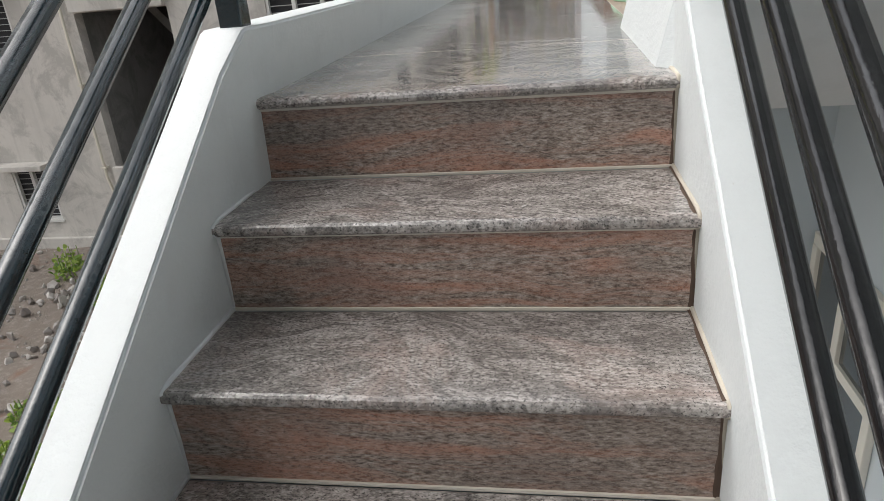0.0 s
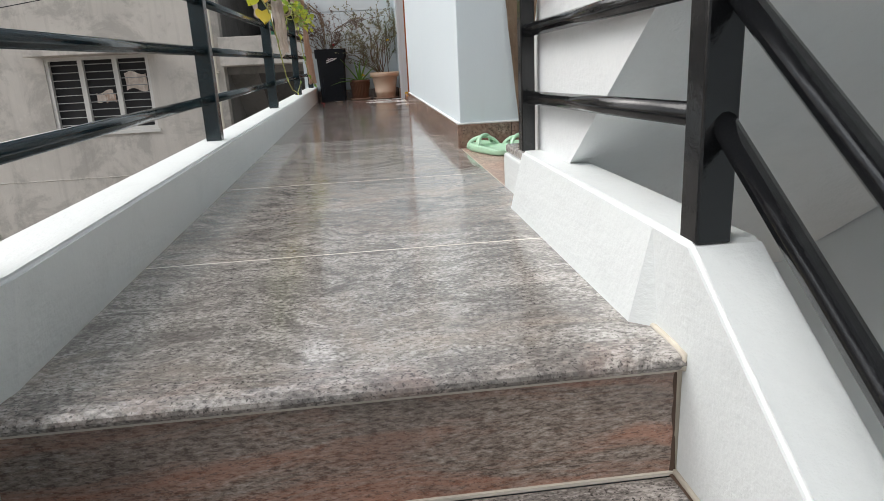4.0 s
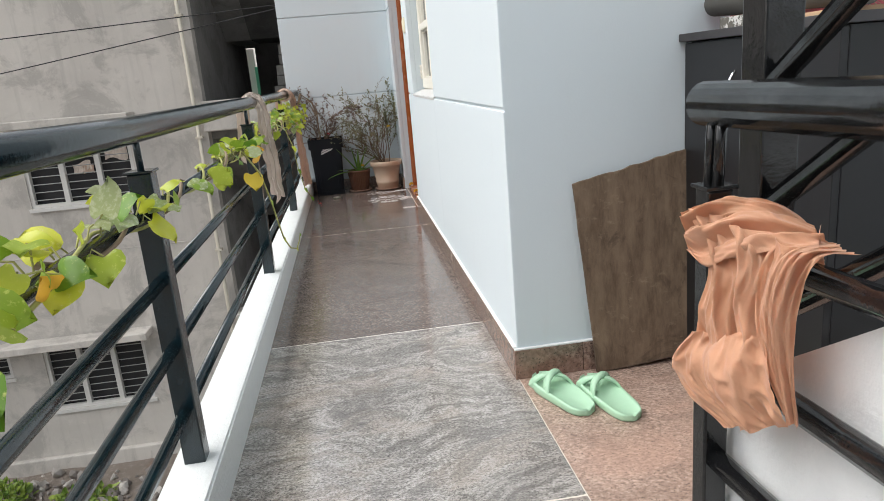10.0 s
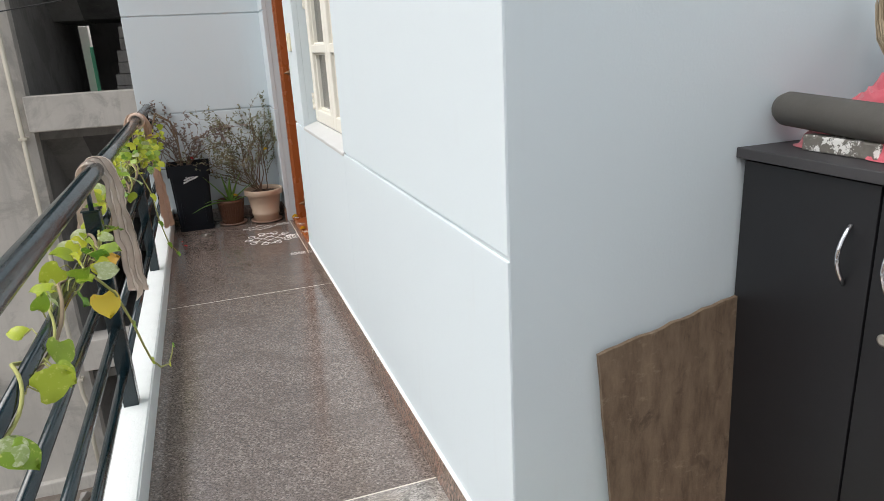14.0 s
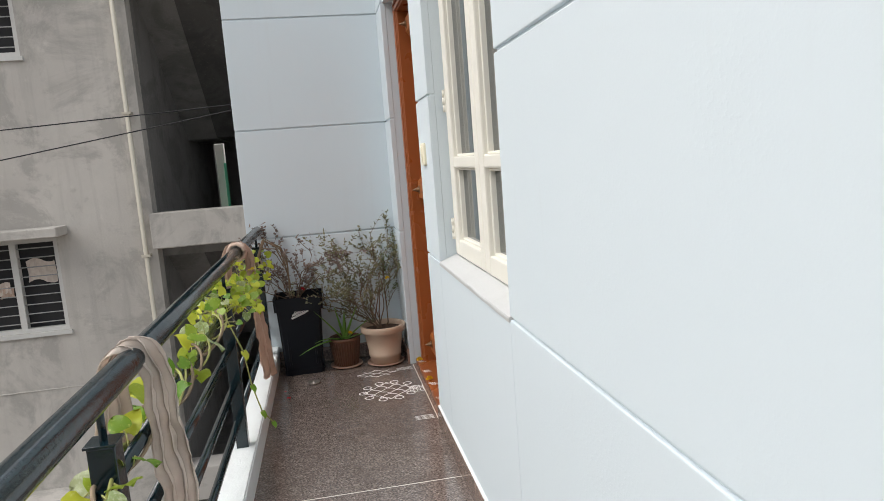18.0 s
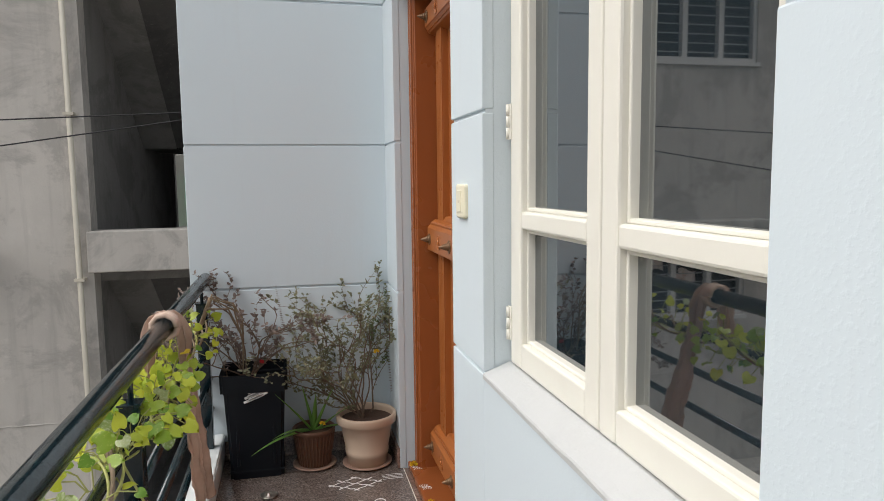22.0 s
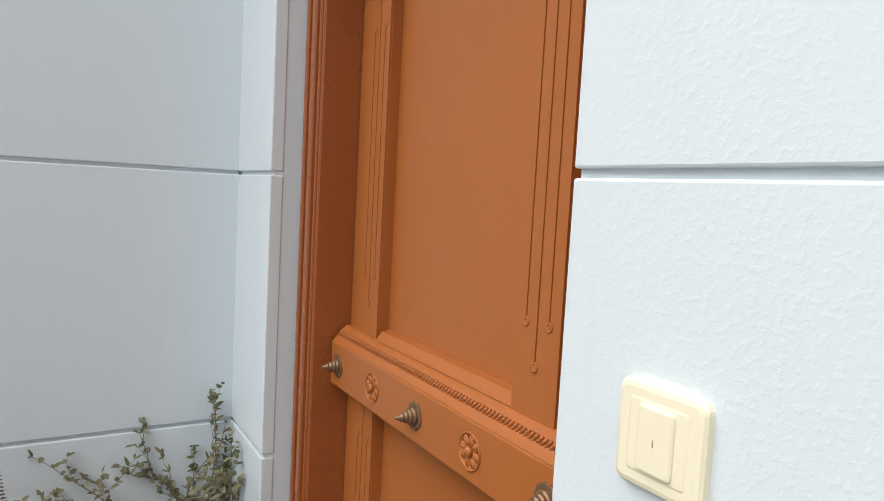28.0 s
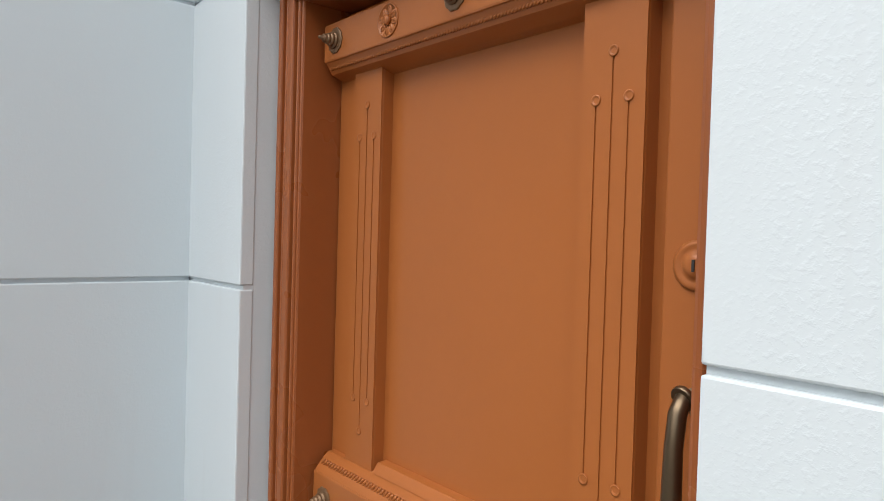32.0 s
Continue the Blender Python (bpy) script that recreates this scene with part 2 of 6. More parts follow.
def granite_riser(name="granite_riser"):
    """The reddish stone of the risers: long thin grey grain with soft orange-pink veins."""
    n = Nodes(name)
    co, still = flow(n, 0.10, 2.2)
    grain = n.noise(85, 5, 0.72, stretched(n, still, (0.9, 1.0, 3.0), (0, 7, 0)))
    thread = n.noise(190, 3, 0.60, stretched(n, still, (1.0, 1.0, 2.6), (0, 7, 0)))
    fine = n.noise(330, 2, 0.60, still)
    vein = n.noise(3.4, 6, 0.66, stretched(n, co, (0.6, 1, 5.2), (0, 13, 0)), 1.1)
    soft = n.noise(2.4, 4, 0.6, stretched(n, co, (1, 1, 2.0), (0, 10, 0)))
    col = n.ramp(grain, [(0.34, (0.105, 0.086, 0.075)), (0.47, (0.235, 0.185, 0.155)), (0.56, (0.37, 0.305, 0.262)), (0.68, (0.56, 0.50, 0.45))])
    pink = n.mix(grain, (0.20, 0.075, 0.045), (0.66, 0.36, 0.26))
    col = n.mix(n.ramp(vein, [(0.46, 0.0), (0.62, 0.85)]), col, pink)
    col = n.mix(n.ramp(soft, [(0.36, 0.55), (0.54, 0.0)]), col, (0.135, 0.112, 0.100))
    col = n.mix(n.ramp(thread, [(0.37, 0.6), (0.45, 0.0)]), col, (0.070, 0.050, 0.042))
    col = n.mix(n.ramp(fine, [(0.62, 0.0), (0.72, 0.5)]), col, (0.58, 0.53, 0.48))
    dirt = n.noise(9, 5, 0.7, n.scaled((1, 1, 0.5)))
    col = n.mix(n.ramp(dirt, [(0.60, 0.0), (0.74, 0.6)]), col, (0.07, 0.042, 0.028))
    n.bump(grain, 0.08, 0.001)
    return n.done(col, n.ramp(grain, [(0.3, 0.22), (0.8, 0.42)]))


def black_enamel(name="black_enamel", c=(0.005, 0.005, 0.006), c2=(0.010, 0.011, 0.012)):
    """Thick glossy enamel brushed on by hand, with runs, pits and a little dust."""
    n = Nodes(name)
    lumps = n.noise(75, 4, 0.62)
    runs = n.noise(22, 4, 0.6)
    dust = n.noise(13, 6, 0.72)
    col = n.mix(runs, c, c2)
    col = n.mix(n.ramp(dust, [(0.60, 0.0), (0.78, 0.3)]), col, (0.045, 0.048, 0.052))
    n.bump(n.math("ADD", n.math("MULTIPLY", lumps, 0.8), runs), 0.30, 0.0022)
    return n.done(col, n.ramp(dust, [(0.35, 0.07), (0.75, 0.22)]), Specular_IOR_Level=0.6)


def concrete(name="grey_plaster", c=(0.40, 0.378, 0.350)):
    n = Nodes(name)
    big = n.noise(0.55, 6, 0.65)
    mid = n.noise(2.4, 6, 0.7, n.scaled((1, 1, 0.55)))
    fine = n.noise(26, 5, 0.7)
    run = n.noise(3.0, 4, 0.6, n.scaled((2.6, 2.6, 0.16)))
    col = n.mix(big, tuple(v * 0.68 for v in c), tuple(v * 1.25 for v in c))
    col = n.mix(n.ramp(mid, [(0.48, 0.0), (0.80, 0.35)]), col, tuple(v * 1.25 for v in c))
    col = n.mix(n.ramp(run, [(0.52, 0.0), (0.8, 0.45)]), col, tuple(v * 0.5 for v in c))
    blot = n.noise(1.3, 7, 0.72, None, 0.6)
    col = n.mix(n.ramp(blot, [(0.49, 0.0), (0.59, 0.6)]), col, tuple(v * 0.58 for v in c))
    col = n.mix(n.ramp(n.noise(5.5, 6, 0.75), [(0.60, 0.0), (0.70, 0.30)]), col, tuple(min(0.9, v * 1.3) for v in c))
    col = n.mix(n.ramp(fine, [(0.60, 0.0), (0.75, 0.25)]), col, (0.58, 0.55, 0.51))
    n.bump(n.math("ADD", fine, mid), 0.35, 0.01)
    return n.done(col, 0.85)


def leaf_mat(name, dark, light, spot=(0.55, 0.56, 0.16), spotty=0.62, single=False):
    n = Nodes(name)
    r = n.rand() if single else n.island()
    col = n.mix(r, dark, light)
    col = n.mix(n.ramp(n.noise(70, 4, 0.7), [(spotty, 0.0), (spotty + 0.12, 0.7)]), col, spot)
    n.put(n.bsdf.inputs["Transmission Weight"], 0.0)
    n.put(n.bsdf.inputs["Subsurface Weight"], 0.0)
    out = n.t.nodes["Material Output"]
    tr = n.t.nodes.new("ShaderNodeBsdfTranslucent")
    n.put(tr.inputs["Color"], col)
    mixs = n.t.nodes.new("ShaderNodeMixShader")
    mixs.inputs[0].default_value = 0.35
    n.t.links.new(n.bsdf.outputs[0], mixs.inputs[1])
    n.t.links.new(tr.outputs[0], mixs.inputs[2])
    n.t.links.new(mixs.outputs[0], out.inputs["Surface"])
    return n.done(col, 0.38)


def cloth_mat(name, c, c2):
    n = Nodes(name)
    weave = n.noise(420, 2, 0.5)
    stain = n.noise(11, 5, 0.65)
    col = n.mix(n.ramp(stain, [(0.35, 0.0), (0.75, 1.0)]), c, c2)
    n.bump(weave, 0.25, 0.001)
    return n.done(col, 0.92, Sheen_Weight=0.25)


def splashed():
    """A grimy grey block with splashes of dried white paint."""
    n = Nodes("paint_splashed_block")
    a = n.noise(38, 5, 0.7)
    col = n.mix(n.noise(90, 4), (0.10, 0.092, 0.08), (0.22, 0.205, 0.18))
    col = n.mix(n.ramp(a, [(0.54, 0.0), (0.58, 1.0)]), col, (0.72, 0.71, 0.68))
    n.bump(a, 0.4, 0.004)
    return n.done(col, 0.8)


def plywood():
    """Old brown ply with soft grain, pale scuffs and dark damp marks."""
    n = Nodes("weathered_plywood")
    grain = n.noise(26, 5, 0.7, n.scaled((1, 1, 0.25), (0, 12, 0)))
    fine = n.noise(190, 3, 0.6)
    damp = n.noise(7, 5, 0.68, None, 0.8)
    scuff = n.noise(17, 5, 0.72, n.scaled((1, 1, 1.7)))
    col = n.ramp(grain, [(0.32, (0.100, 0.066, 0.042)), (0.66, (0.215, 0.152, 0.102))])
    col = n.mix(n.ramp(damp, [(0.56, 0.0), (0.66, 0.65)]), col, (0.062, 0.042, 0.028))
    col = n.mix(n.ramp(scuff, [(0.60, 0.0), (0.74, 0.55)]), col, (0.34, 0.265, 0.19))
    n.bump(n.math("ADD", fine, grain), 0.35, 0.003)
    return n.done(col, 0.82)


def glass_mat():
    n = Nodes("window_glass")
    n.put(n.bsdf.inputs["Specular IOR Level"], 0.9)
    dust = n.noise(5, 5, 0.7)
    return n.done((0.016, 0.024, 0.030), n.ramp(dust, [(0.4, 0.012), (0.9, 0.05)]), 0.0, IOR=2.2)


PAINT, WHITE = wall_paint(), white_paint("white_paint", (0.745, 0.765, 0.77))
SILL = white_paint("sill_paint", (0.50, 0.505, 0.50))
KERB = white_paint("kerb_paint", (0.67, 0.70, 0.70))
GREY = granite("granite_grey", (0.125, 0.114, 0.105), (0.325, 0.300, 0.278), (0.58, 0.545, 0.51), (0.46, 0.38, 0.32), 0.50, 0.62, 135.0, 1.35, 20, (0.05, 0.18))
TREAD = granite("granite_tread", (0.115, 0.103, 0.096), (0.325, 0.295, 0.272), (0.60, 0.555, 0.52), (0.54, 0.39, 0.34), 0.52, 0.60, 120.0, 1.9, 15, (0.12, 0.30), 0.42)
BROWN = granite("granite_brown", (0.092, 0.072, 0.063), (0.225, 0.183, 0.162), (0.45, 0.385, 0.350), (0.33, 0.25, 0.21), 0.62, 0.06, 115.0, 1.2, 50, (0.07, 0.24), 0.43)
RED = granite_riser()
SKIRT = granite("granite_skirting", (0.105, 0.070, 0.056), (0.25, 0.175, 0.140), (0.40, 0.30, 0.25), (0.34, 0.18, 0.13), 0.5, 0.15, 70.0)
ALCOVE = granite("granite_pink", (0.20, 0.125, 0.095), (0.44, 0.315, 0.255), (0.66, 0.53, 0.45), (0.55, 0.36, 0.28), 0.45, 0.10, 90.0, 1.3, 40, (0.3, 0.5))
GROUT = plain("grout", (0.64, 0.585, 0.51), 0.9, vary=0.25, scale=60)
ENAMEL = black_enamel()
ENAMEL_T = black_enamel("teal_black_enamel", (0.005, 0.012, 0.016), (0.006, 0.022, 0.030))
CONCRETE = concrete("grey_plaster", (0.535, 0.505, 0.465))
# the facade's plaster again, darkened to carry the shade indoors
CONCRETE_SHADED = concrete("shaded_plaster", (0.24, 0.232, 0.22))
# bare unplastered concrete, with the stairwell's deep shade put into its colour
RAW_SHADED = concrete("shaded_raw_concrete", (0.115, 0.112, 0.108))
WHITE_FRAME = plain("white_frame", (0.62, 0.61, 0.58), 0.6, vary=0.2)
CREAM = plain("cream_paint", (0.80, 0.77, 0.68), 0.38, vary=0.12, scale=18, bump=0.15)
DOOR = plain("brown_door_paint", (0.360, 0.115, 0.029), 0.34, vary=0.08, scale=40, bump=0.06, Specular_IOR_Level=0.35)
DOOR_D = plain("brown_frame_paint", (0.30, 0.088, 0.025), 0.28, vary=0.12, scale=40, bump=0.08)
BRASS = plain("aged_brass", (0.20, 0.118, 0.062), 0.40, 0.45, vary=0.3, scale=60)
HANDLE = plain("dark_brass", (0.17, 0.125, 0.08), 0.35, 0.9, vary=0.3, scale=60)
GLASS = glass_mat()
# near-black that stands in for shade in the keyhole and barred rooms
HOLLOW_SHADE = plain("hollow_shade", (0.035, 0.035, 0.037), 0.9, vary=0.2)
PLASTIC = plain("cream_plastic", (0.80, 0.74, 0.55), 0.35, vary=0.06)
CHROME = plain("chrome", (0.75, 0.75, 0.78), 0.12, 1.0, vary=0.05)
VINE_LEAF = leaf_mat("vine_leaf", (0.13, 0.30, 0.025), (0.68, 0.70, 0.06), (0.78, 0.78, 0.22), 0.58, True)
VINE_PALE = leaf_mat("variegated_leaf", (0.30, 0.40, 0.12), (0.50, 0.55, 0.30), (0.66, 0.70, 0.48), 0.50, True)
VINE_YELLOW = leaf_mat("yellowed_leaf", (0.70, 0.55, 0.05), (0.78, 0.42, 0.06), (0.70, 0.30, 0.05), 0.60, True)
VINE_STEM = plain("vine_stem", (0.36, 0.36, 0.11), 0.6, vary=0.3, scale=40)
ROOT = plain("dry_root", (0.25, 0.185, 0.12), 0.85, vary=0.4, scale=60)
DRY_LEAF = leaf_mat("dry_leaf", (0.13, 0.095, 0.085), (0.30, 0.235, 0.20), (0.30, 0.22, 0.17), 0.66)
GREEN_LEAF = leaf_mat("small_leaf", (0.12, 0.125, 0.065), (0.30, 0.29, 0.17), (0.30, 0.22, 0.14), 0.60)
BASIL_LEAF = leaf_mat("basil_leaf", (0.07, 0.10, 0.04), (0.18, 0.22, 0.09), (0.24, 0.2, 0.09), 0.62)
TWIG = plain("twig", (0.17, 0.115, 0.08), 0.85, vary=0.4, scale=80, bump=0.3)
ALOE = leaf_mat("aloe", (0.16, 0.33, 0.06), (0.26, 0.46, 0.11), (0.3, 0.4, 0.14), 0.70)
SAUCER = plain("pinkish_plastic", (0.42, 0.27, 0.205), 0.5, vary=0.2, scale=20)
BEIGE = plain("beige_plastic", (0.57, 0.425, 0.315), 0.42, vary=0.12, scale=14, bump=0.05)
TERRA = plain("brown_plastic", (0.13, 0.058, 0.032), 0.45, vary=0.4, scale=70, bump=0.25)
PLANTER = plain("black_planter", (0.005, 0.007, 0.011), 0.45, vary=0.4, scale=16, bump=0.3, Specular_IOR_Level=0.25)
SOIL_P = plain("potting_soil", (0.075, 0.042, 0.027), 0.95, vary=0.6, scale=120, bump=0.8)
PEACH = cloth_mat("peach_cloth", (0.80, 0.49, 0.325), (0.70, 0.40, 0.25))
RAG = cloth_mat("beige_cloth", (0.76, 0.67, 0.60), (0.62, 0.52, 0.45))
RAG_B = cloth_mat("brown_beige_cloth", (0.62, 0.46, 0.37), (0.48, 0.34, 0.26))
CRIMSON = cloth_mat("red_cloth", (0.52, 0.085, 0.12), (0.60, 0.20, 0.22))
MINT = plain("mint_rubber", (0.38, 0.60, 0.42), 0.5, vary=0.12, scale=60, bump=0.15)
LAMINATE = plain("black_laminate", (0.0125, 0.0125, 0.0145), 0.42, vary=0.7, scale=22, bump=0.06, Specular_IOR_Level=0.45)
DUSTY = plain("dusty_laminate", (0.045, 0.043, 0.046), 0.6, vary=0.6, scale=26)
PLY = plywood()
GRASS_BROOM = plain("broom_grass", (0.44, 0.36, 0.25), 0.9, vary=0.4, scale=60)
MAT_GREY = plain("rubber_mat", (0.085, 0.080, 0.072), 0.85, vary=0.3, scale=60, bump=0.2)
STAINED = splashed()
TAN = plain("tan_board", (0.50, 0.33, 0.20), 0.8, vary=0.25, scale=40)
POWDER = plain("chalk_powder", (0.80, 0.79, 0.77), 0.95, vary=0.1)
STEEL = plain("steel", (0.5, 0.46, 0.42), 0.35, 0.9, vary=0.2)
MARIGOLD = plain("marigold", (0.80, 0.50, 0.02), 0.8, vary=0.3, scale=200)
PETAL = plain("red_petal", (0.50, 0.02, 0.03), 0.7, vary=0.3)
PVC = plain("cream_pipe", (0.58, 0.54, 0.45), 0.5, vary=0.3, scale=5)
GREEN_SHEET = plain("green_sheet", (0.10, 0.42, 0.26), 0.6, vary=0.2, scale=4)
CABLE = plain("black_cable", (0.02, 0.02, 0.022), 0.6)
BAR = plain("bar_grey", (0.36, 0.36, 0.35), 0.5, vary=0.2)
GRIME = plain("brown_grime", (0.085, 0.052, 0.035), 0.75, vary=0.7, scale=70, bump=0.3)
SEAL = plain("old_sealant", (0.62, 0.56, 0.47), 0.85, vary=0.6, scale=45, bump=0.4)

# ---- plan (metres): corridor runs along y, its right wall is x = 0 and its floor z = 0 ----
XL = -0.79          # inner face of the outer kerb
XO = -0.890         # outer face of the outer kerb
Y_END = 4.088       # end wall
Y_NOSE = -1.960     # top step's nosing
RISE, GO, NOSE = 0.166, 0.246, 0.015
RISE_UP, GO_UP = 0.1716, 0.258
G1, G2, G3, TOP = 0.80, 1.448, 2.083, 2.95
WIN0, WIN1 = 1.495, 2.506
DOOR0, DOOR1 = 2.826, 3.805
KERB_Z = 0.132
SLOPE = 0.685


def grooved(bm, y0, y1, z0, z1, face, back, along="y", cuts=(G1, G2, G3)):
    """A wall stretch with shallow horizontal grooves cut into its face."""
    sgn = 1 if back > face else -1
    zs = [z0] + [c for c in cuts if z0 < c < z1] + [z1]
    def b(*a, **k):
        if along == "y":
            x0, x1, ya, yb, za, zb = a
            box(bm, x0, ya, za, x1, yb, zb, **k)
        else:
            x0, x1, ya, yb, za, zb = a
            box(bm, ya, x0, za, yb, x1, zb, **k)
    for a, c in zip(zs, zs[1:]):
        lo = a + (0.0045 if a != z0 else 0)
        hi = c - (0.0045 if c != z1 else 0)
        b(face, face + sgn * 0.03, y0, y1, lo, hi, bevel=0.003)
    b(face + sgn * 0.0085, back, y0 + 0.002, y1 - 0.002, z0 + 0.001, z1 - 0.001)


# right wall with window and door openings
bm = bmesh.new()
grooved(bm, 0.0, WIN0, 0, TOP, 0.0, 0.22)
grooved(bm, WIN0, WIN1, 0, G1 - 0.012, 0.0, 0.22)
grooved(bm, WIN0, WIN1, G3, TOP, 0.0, 0.22)
grooved(bm, WIN1, DOOR0, 0, TOP, 0.0, 0.22)
grooved(bm, DOOR0, DOOR1, G3, TOP, 0.0, 0.22)
grooved(bm, DOOR1, Y_END + 0.2, 0, TOP, -0.014, 0.22)
tagged(part("wall_east", bm, PAINT), "pale blue painted outer wall with grooved plaster bands", "wall", kind="structure")
# end wall
bm = bmesh.new()
grooved(bm, -0.904, -0.0085, 0, TOP, Y_END, Y_END + 0.2, along="x")
tagged(part("wall_north", bm, PAINT), "pale grey-blue end wall with three thin grooves", "wall", kind="structure")
# wall of the alcove
bm = bmesh.new()
box(bm, 0.0042, -0.0012, -3.4, 1.2, 0.2, TOP)
tagged(part("wall_alcove", bm, PAINT), "plain grey-blue plastered alcove wall", "wall", kind="structure")
bm = bmesh.new()
box(bm, 0.9, -1.1, -0.003, 1.12, -0.002, TOP, 0.003)
box(bm, 1.0, -4.6, -3.4, 1.2, -0.003, TOP, 0.003)
tagged(part("wall_stair", bm, PAINT), "plain painted stairwell wall", "wall", kind="structure")
bm = bmesh.new()
box(bm, -0.95, -4.8, -3.4, 1.2, -4.6, TOP, 0.003)
tagged(part("wall_south", bm, PAINT), "plain painted wall behind the stair", "wall", kind="structure")
# inside of the flat, behind window and door
bm = bmesh.new()
box(bm, 0.22, 0.21, -0.2, 2.6, 0.3, TOP)
box(bm, 2.6, 0.21, -0.2, 2.7, Y_END + 0.2, TOP)
box(bm, 0.22, Y_END + 0.2, -0.2, 2.7, Y_END + 0.3, TOP)
tagged(part("wall_inner", bm, PAINT), "plain inner walls of the flat", "wall", kind="structure")
# roof slab of the flat
tagged(part("ceiling", boxbm(0.0, 0.0, TOP + 0.002, 2.7, Y_END + 0.3, TOP + 0.14, 0.004), PAINT), "painted roof slab over the flat", "ceiling", kind="structure")

# corridor floor: stone slabs on a concrete bed
floor = thing("floor", "polished granite slab floor of the walkway", "floor", kind="structure")
part("floor_bed", boxbm(XO + 0.01, -1.9, -0.2, -0.0, Y_END, -0.031), PAINT, floor)
part("floor_bed", boxbm(0.001, -0.60, -0.2, 0.99, -0.001, -0.031), PAINT, floor)
JOINTS = [Y_NOSE + 0.02, -1.400, -0.605, 0.505, 2.305, Y_END]
for k, (a, b) in enumerate(zip(JOINTS, JOINTS[1:])):
    right = -0.0012
    part("floor_slab", boxbm(XL - 0.01, a + (0.0024 if k else 0), -0.03, right, b - 0.0024, 0.0, 0.0012), GREY if k < 3 else BROWN, floor)
part("floor_slab", boxbm(0.0008, -0.86, -0.03, 0.46, -0.0, 0.0, 0.0008), ALCOVE, floor)
part("floor_slab", boxbm(0.4635, -0.86, -0.03, 0.9, -0.0, 0.0, 0.0012), ALCOVE, floor)
part("floor_slab", boxbm(0.0025, DOOR0 + 0.002, -0.03, 0.22, DOOR1 - 0.002, 0.002, 0.0012), SKIRT, floor)
part("joint_filler", boxbm(XL, Y_NOSE + 0.05, -0.028, 0.004, Y_END, -0.0004), GROUT, floor)

# lower flight
stair = thing("lower_staircase", "short granite staircase with grey treads and reddish risers", "staircase", kind="structure")
for k in range(10):
    z = -k * RISE
    yn = Y_NOSE - k * GO
    if k:
        bm = boxbm(-0.83, yn, z - 0.022, 0.0, yn + GO + NOSE - 0.002, z, 0.009, seg=3)
        part("tread", bm, TREAD, stair)
    else:
        bm = bmesh.new()
        prism(bm, [(yn + 0.022, 0.0006), (yn + 0.009, -0.001), (yn + 0.001, -0.007), (yn, -0.012), (yn + 0.004, -0.019), (yn + 0.012, -0.022), (yn + 0.06, -0.022), (yn + 0.06, 0.0006)], -0.83, 0.0)
        part("tread", bm, TREAD, stair)
    part("riser", boxbm(-0.83, yn + NOSE, z - RISE + 0.0025, 0.0, yn + NOSE + 0.018, z - 0.0235, 0.0015), RED, stair)
    part("mortar_line", boxbm(-0.811, yn + NOSE - 0.002, z - 0.0265, -0.02, yn + NOSE + 0.01, z - 0.0220), GROUT, stair)
    part("mortar_line", boxbm(-0.811, yn + NOSE - 0.004, z - RISE - 0.001, -0.02, yn + NOSE + 0.01, z - RISE + 0.0038), GROUT, stair)
# sealant and dirt where the steps meet the kerbs
for k in range(5):
    z, yn = -k * RISE, Y_NOSE - k * GO
    for x, mat in ((-0.0185, SEAL), (-0.8105, WHITE)):
        bm = bmesh.new()
        tube(bm, [(x, yn + NOSE + 0.004, z - RISE + 0.004), (x, yn + NOSE - 0.001, z - 0.02), (x, yn + 0.004, z - 0.018), (x, yn + 0.003, z - 0.002), (x, yn + 0.03, z + 0.0015), (x, yn + GO * 0.6, z + 0.002), (x, yn + GO + NOSE, z + 0.002)], 0.0042, 6)
        for v in bm.verts:
            v.co += Vector((0, noise.noise(v.co * 40), noise.noise(v.co * 37 + Vector((5, 0, 0))))) * 0.003
        part("sealant", bm, mat, stair)
# brown grime gathered at the right ends of the steps
def smear(pts, wide, mat):
    """A ragged stain along a line of (edge, inner direction, normal lift) points."""
    bm = bmesh.new()
    rows = []
    for i, (p, d, lift) in enumerate(pts):
        w = wide * (0.75 + 0.55 * noise.noise(Vector((i * 0.17 + wide * 99, len(rows) * 0.05, 5.3 * round(p.y * 2)))))
        rows.append([bm.verts.new(p - d * 0.004 + lift), bm.verts.new(p + d * w * 0.6 + lift), bm.verts.new(p + d * w + lift * 0.3)])
    for a, b in zip(rows, rows[1:]):
        for j in (0, 1):
            bm.faces.new((a[j], a[j + 1], b[j + 1], b[j]))
    part("grime", bm, mat, stair, "dark brown grime")


for k in range(5):
    z, yn = -k * RISE, Y_NOSE - k * GO
    xr = -0.018
    inward = Vector((-1, 0, 0))
    smear([(Vector((xr, yn + NOSE, z - 0.022 - (RISE - 0.026) * i / 24)), inward, Vector((0, -0.0018, 0))) for i in range(25)], 0.009, GRIME)
    if k:
        smear([(Vector((xr, yn + 0.012 + (GO + 0.012) * i / 24, z)), inward, Vector((0, 0, 0.0012))) for i in range(25)], 0.011, GRIME)
# waist of the lower flight
bm = bmesh.new()
low = Y_NOSE + 0.058 - 9 * GO
prism(bm, [(Y_NOSE + 0.3, -0.035), (Y_NOSE + 0.058, -0.035), (Y_NOSE + 0.058, -RISE - 0.03), (low, -10 * RISE - 0.03), (low, -10 * RISE - 0.25), (Y_NOSE + 0.3, -0.30)], XO + 0.02, 0.04)
part("waist_slab", bm, PAINT, stair)
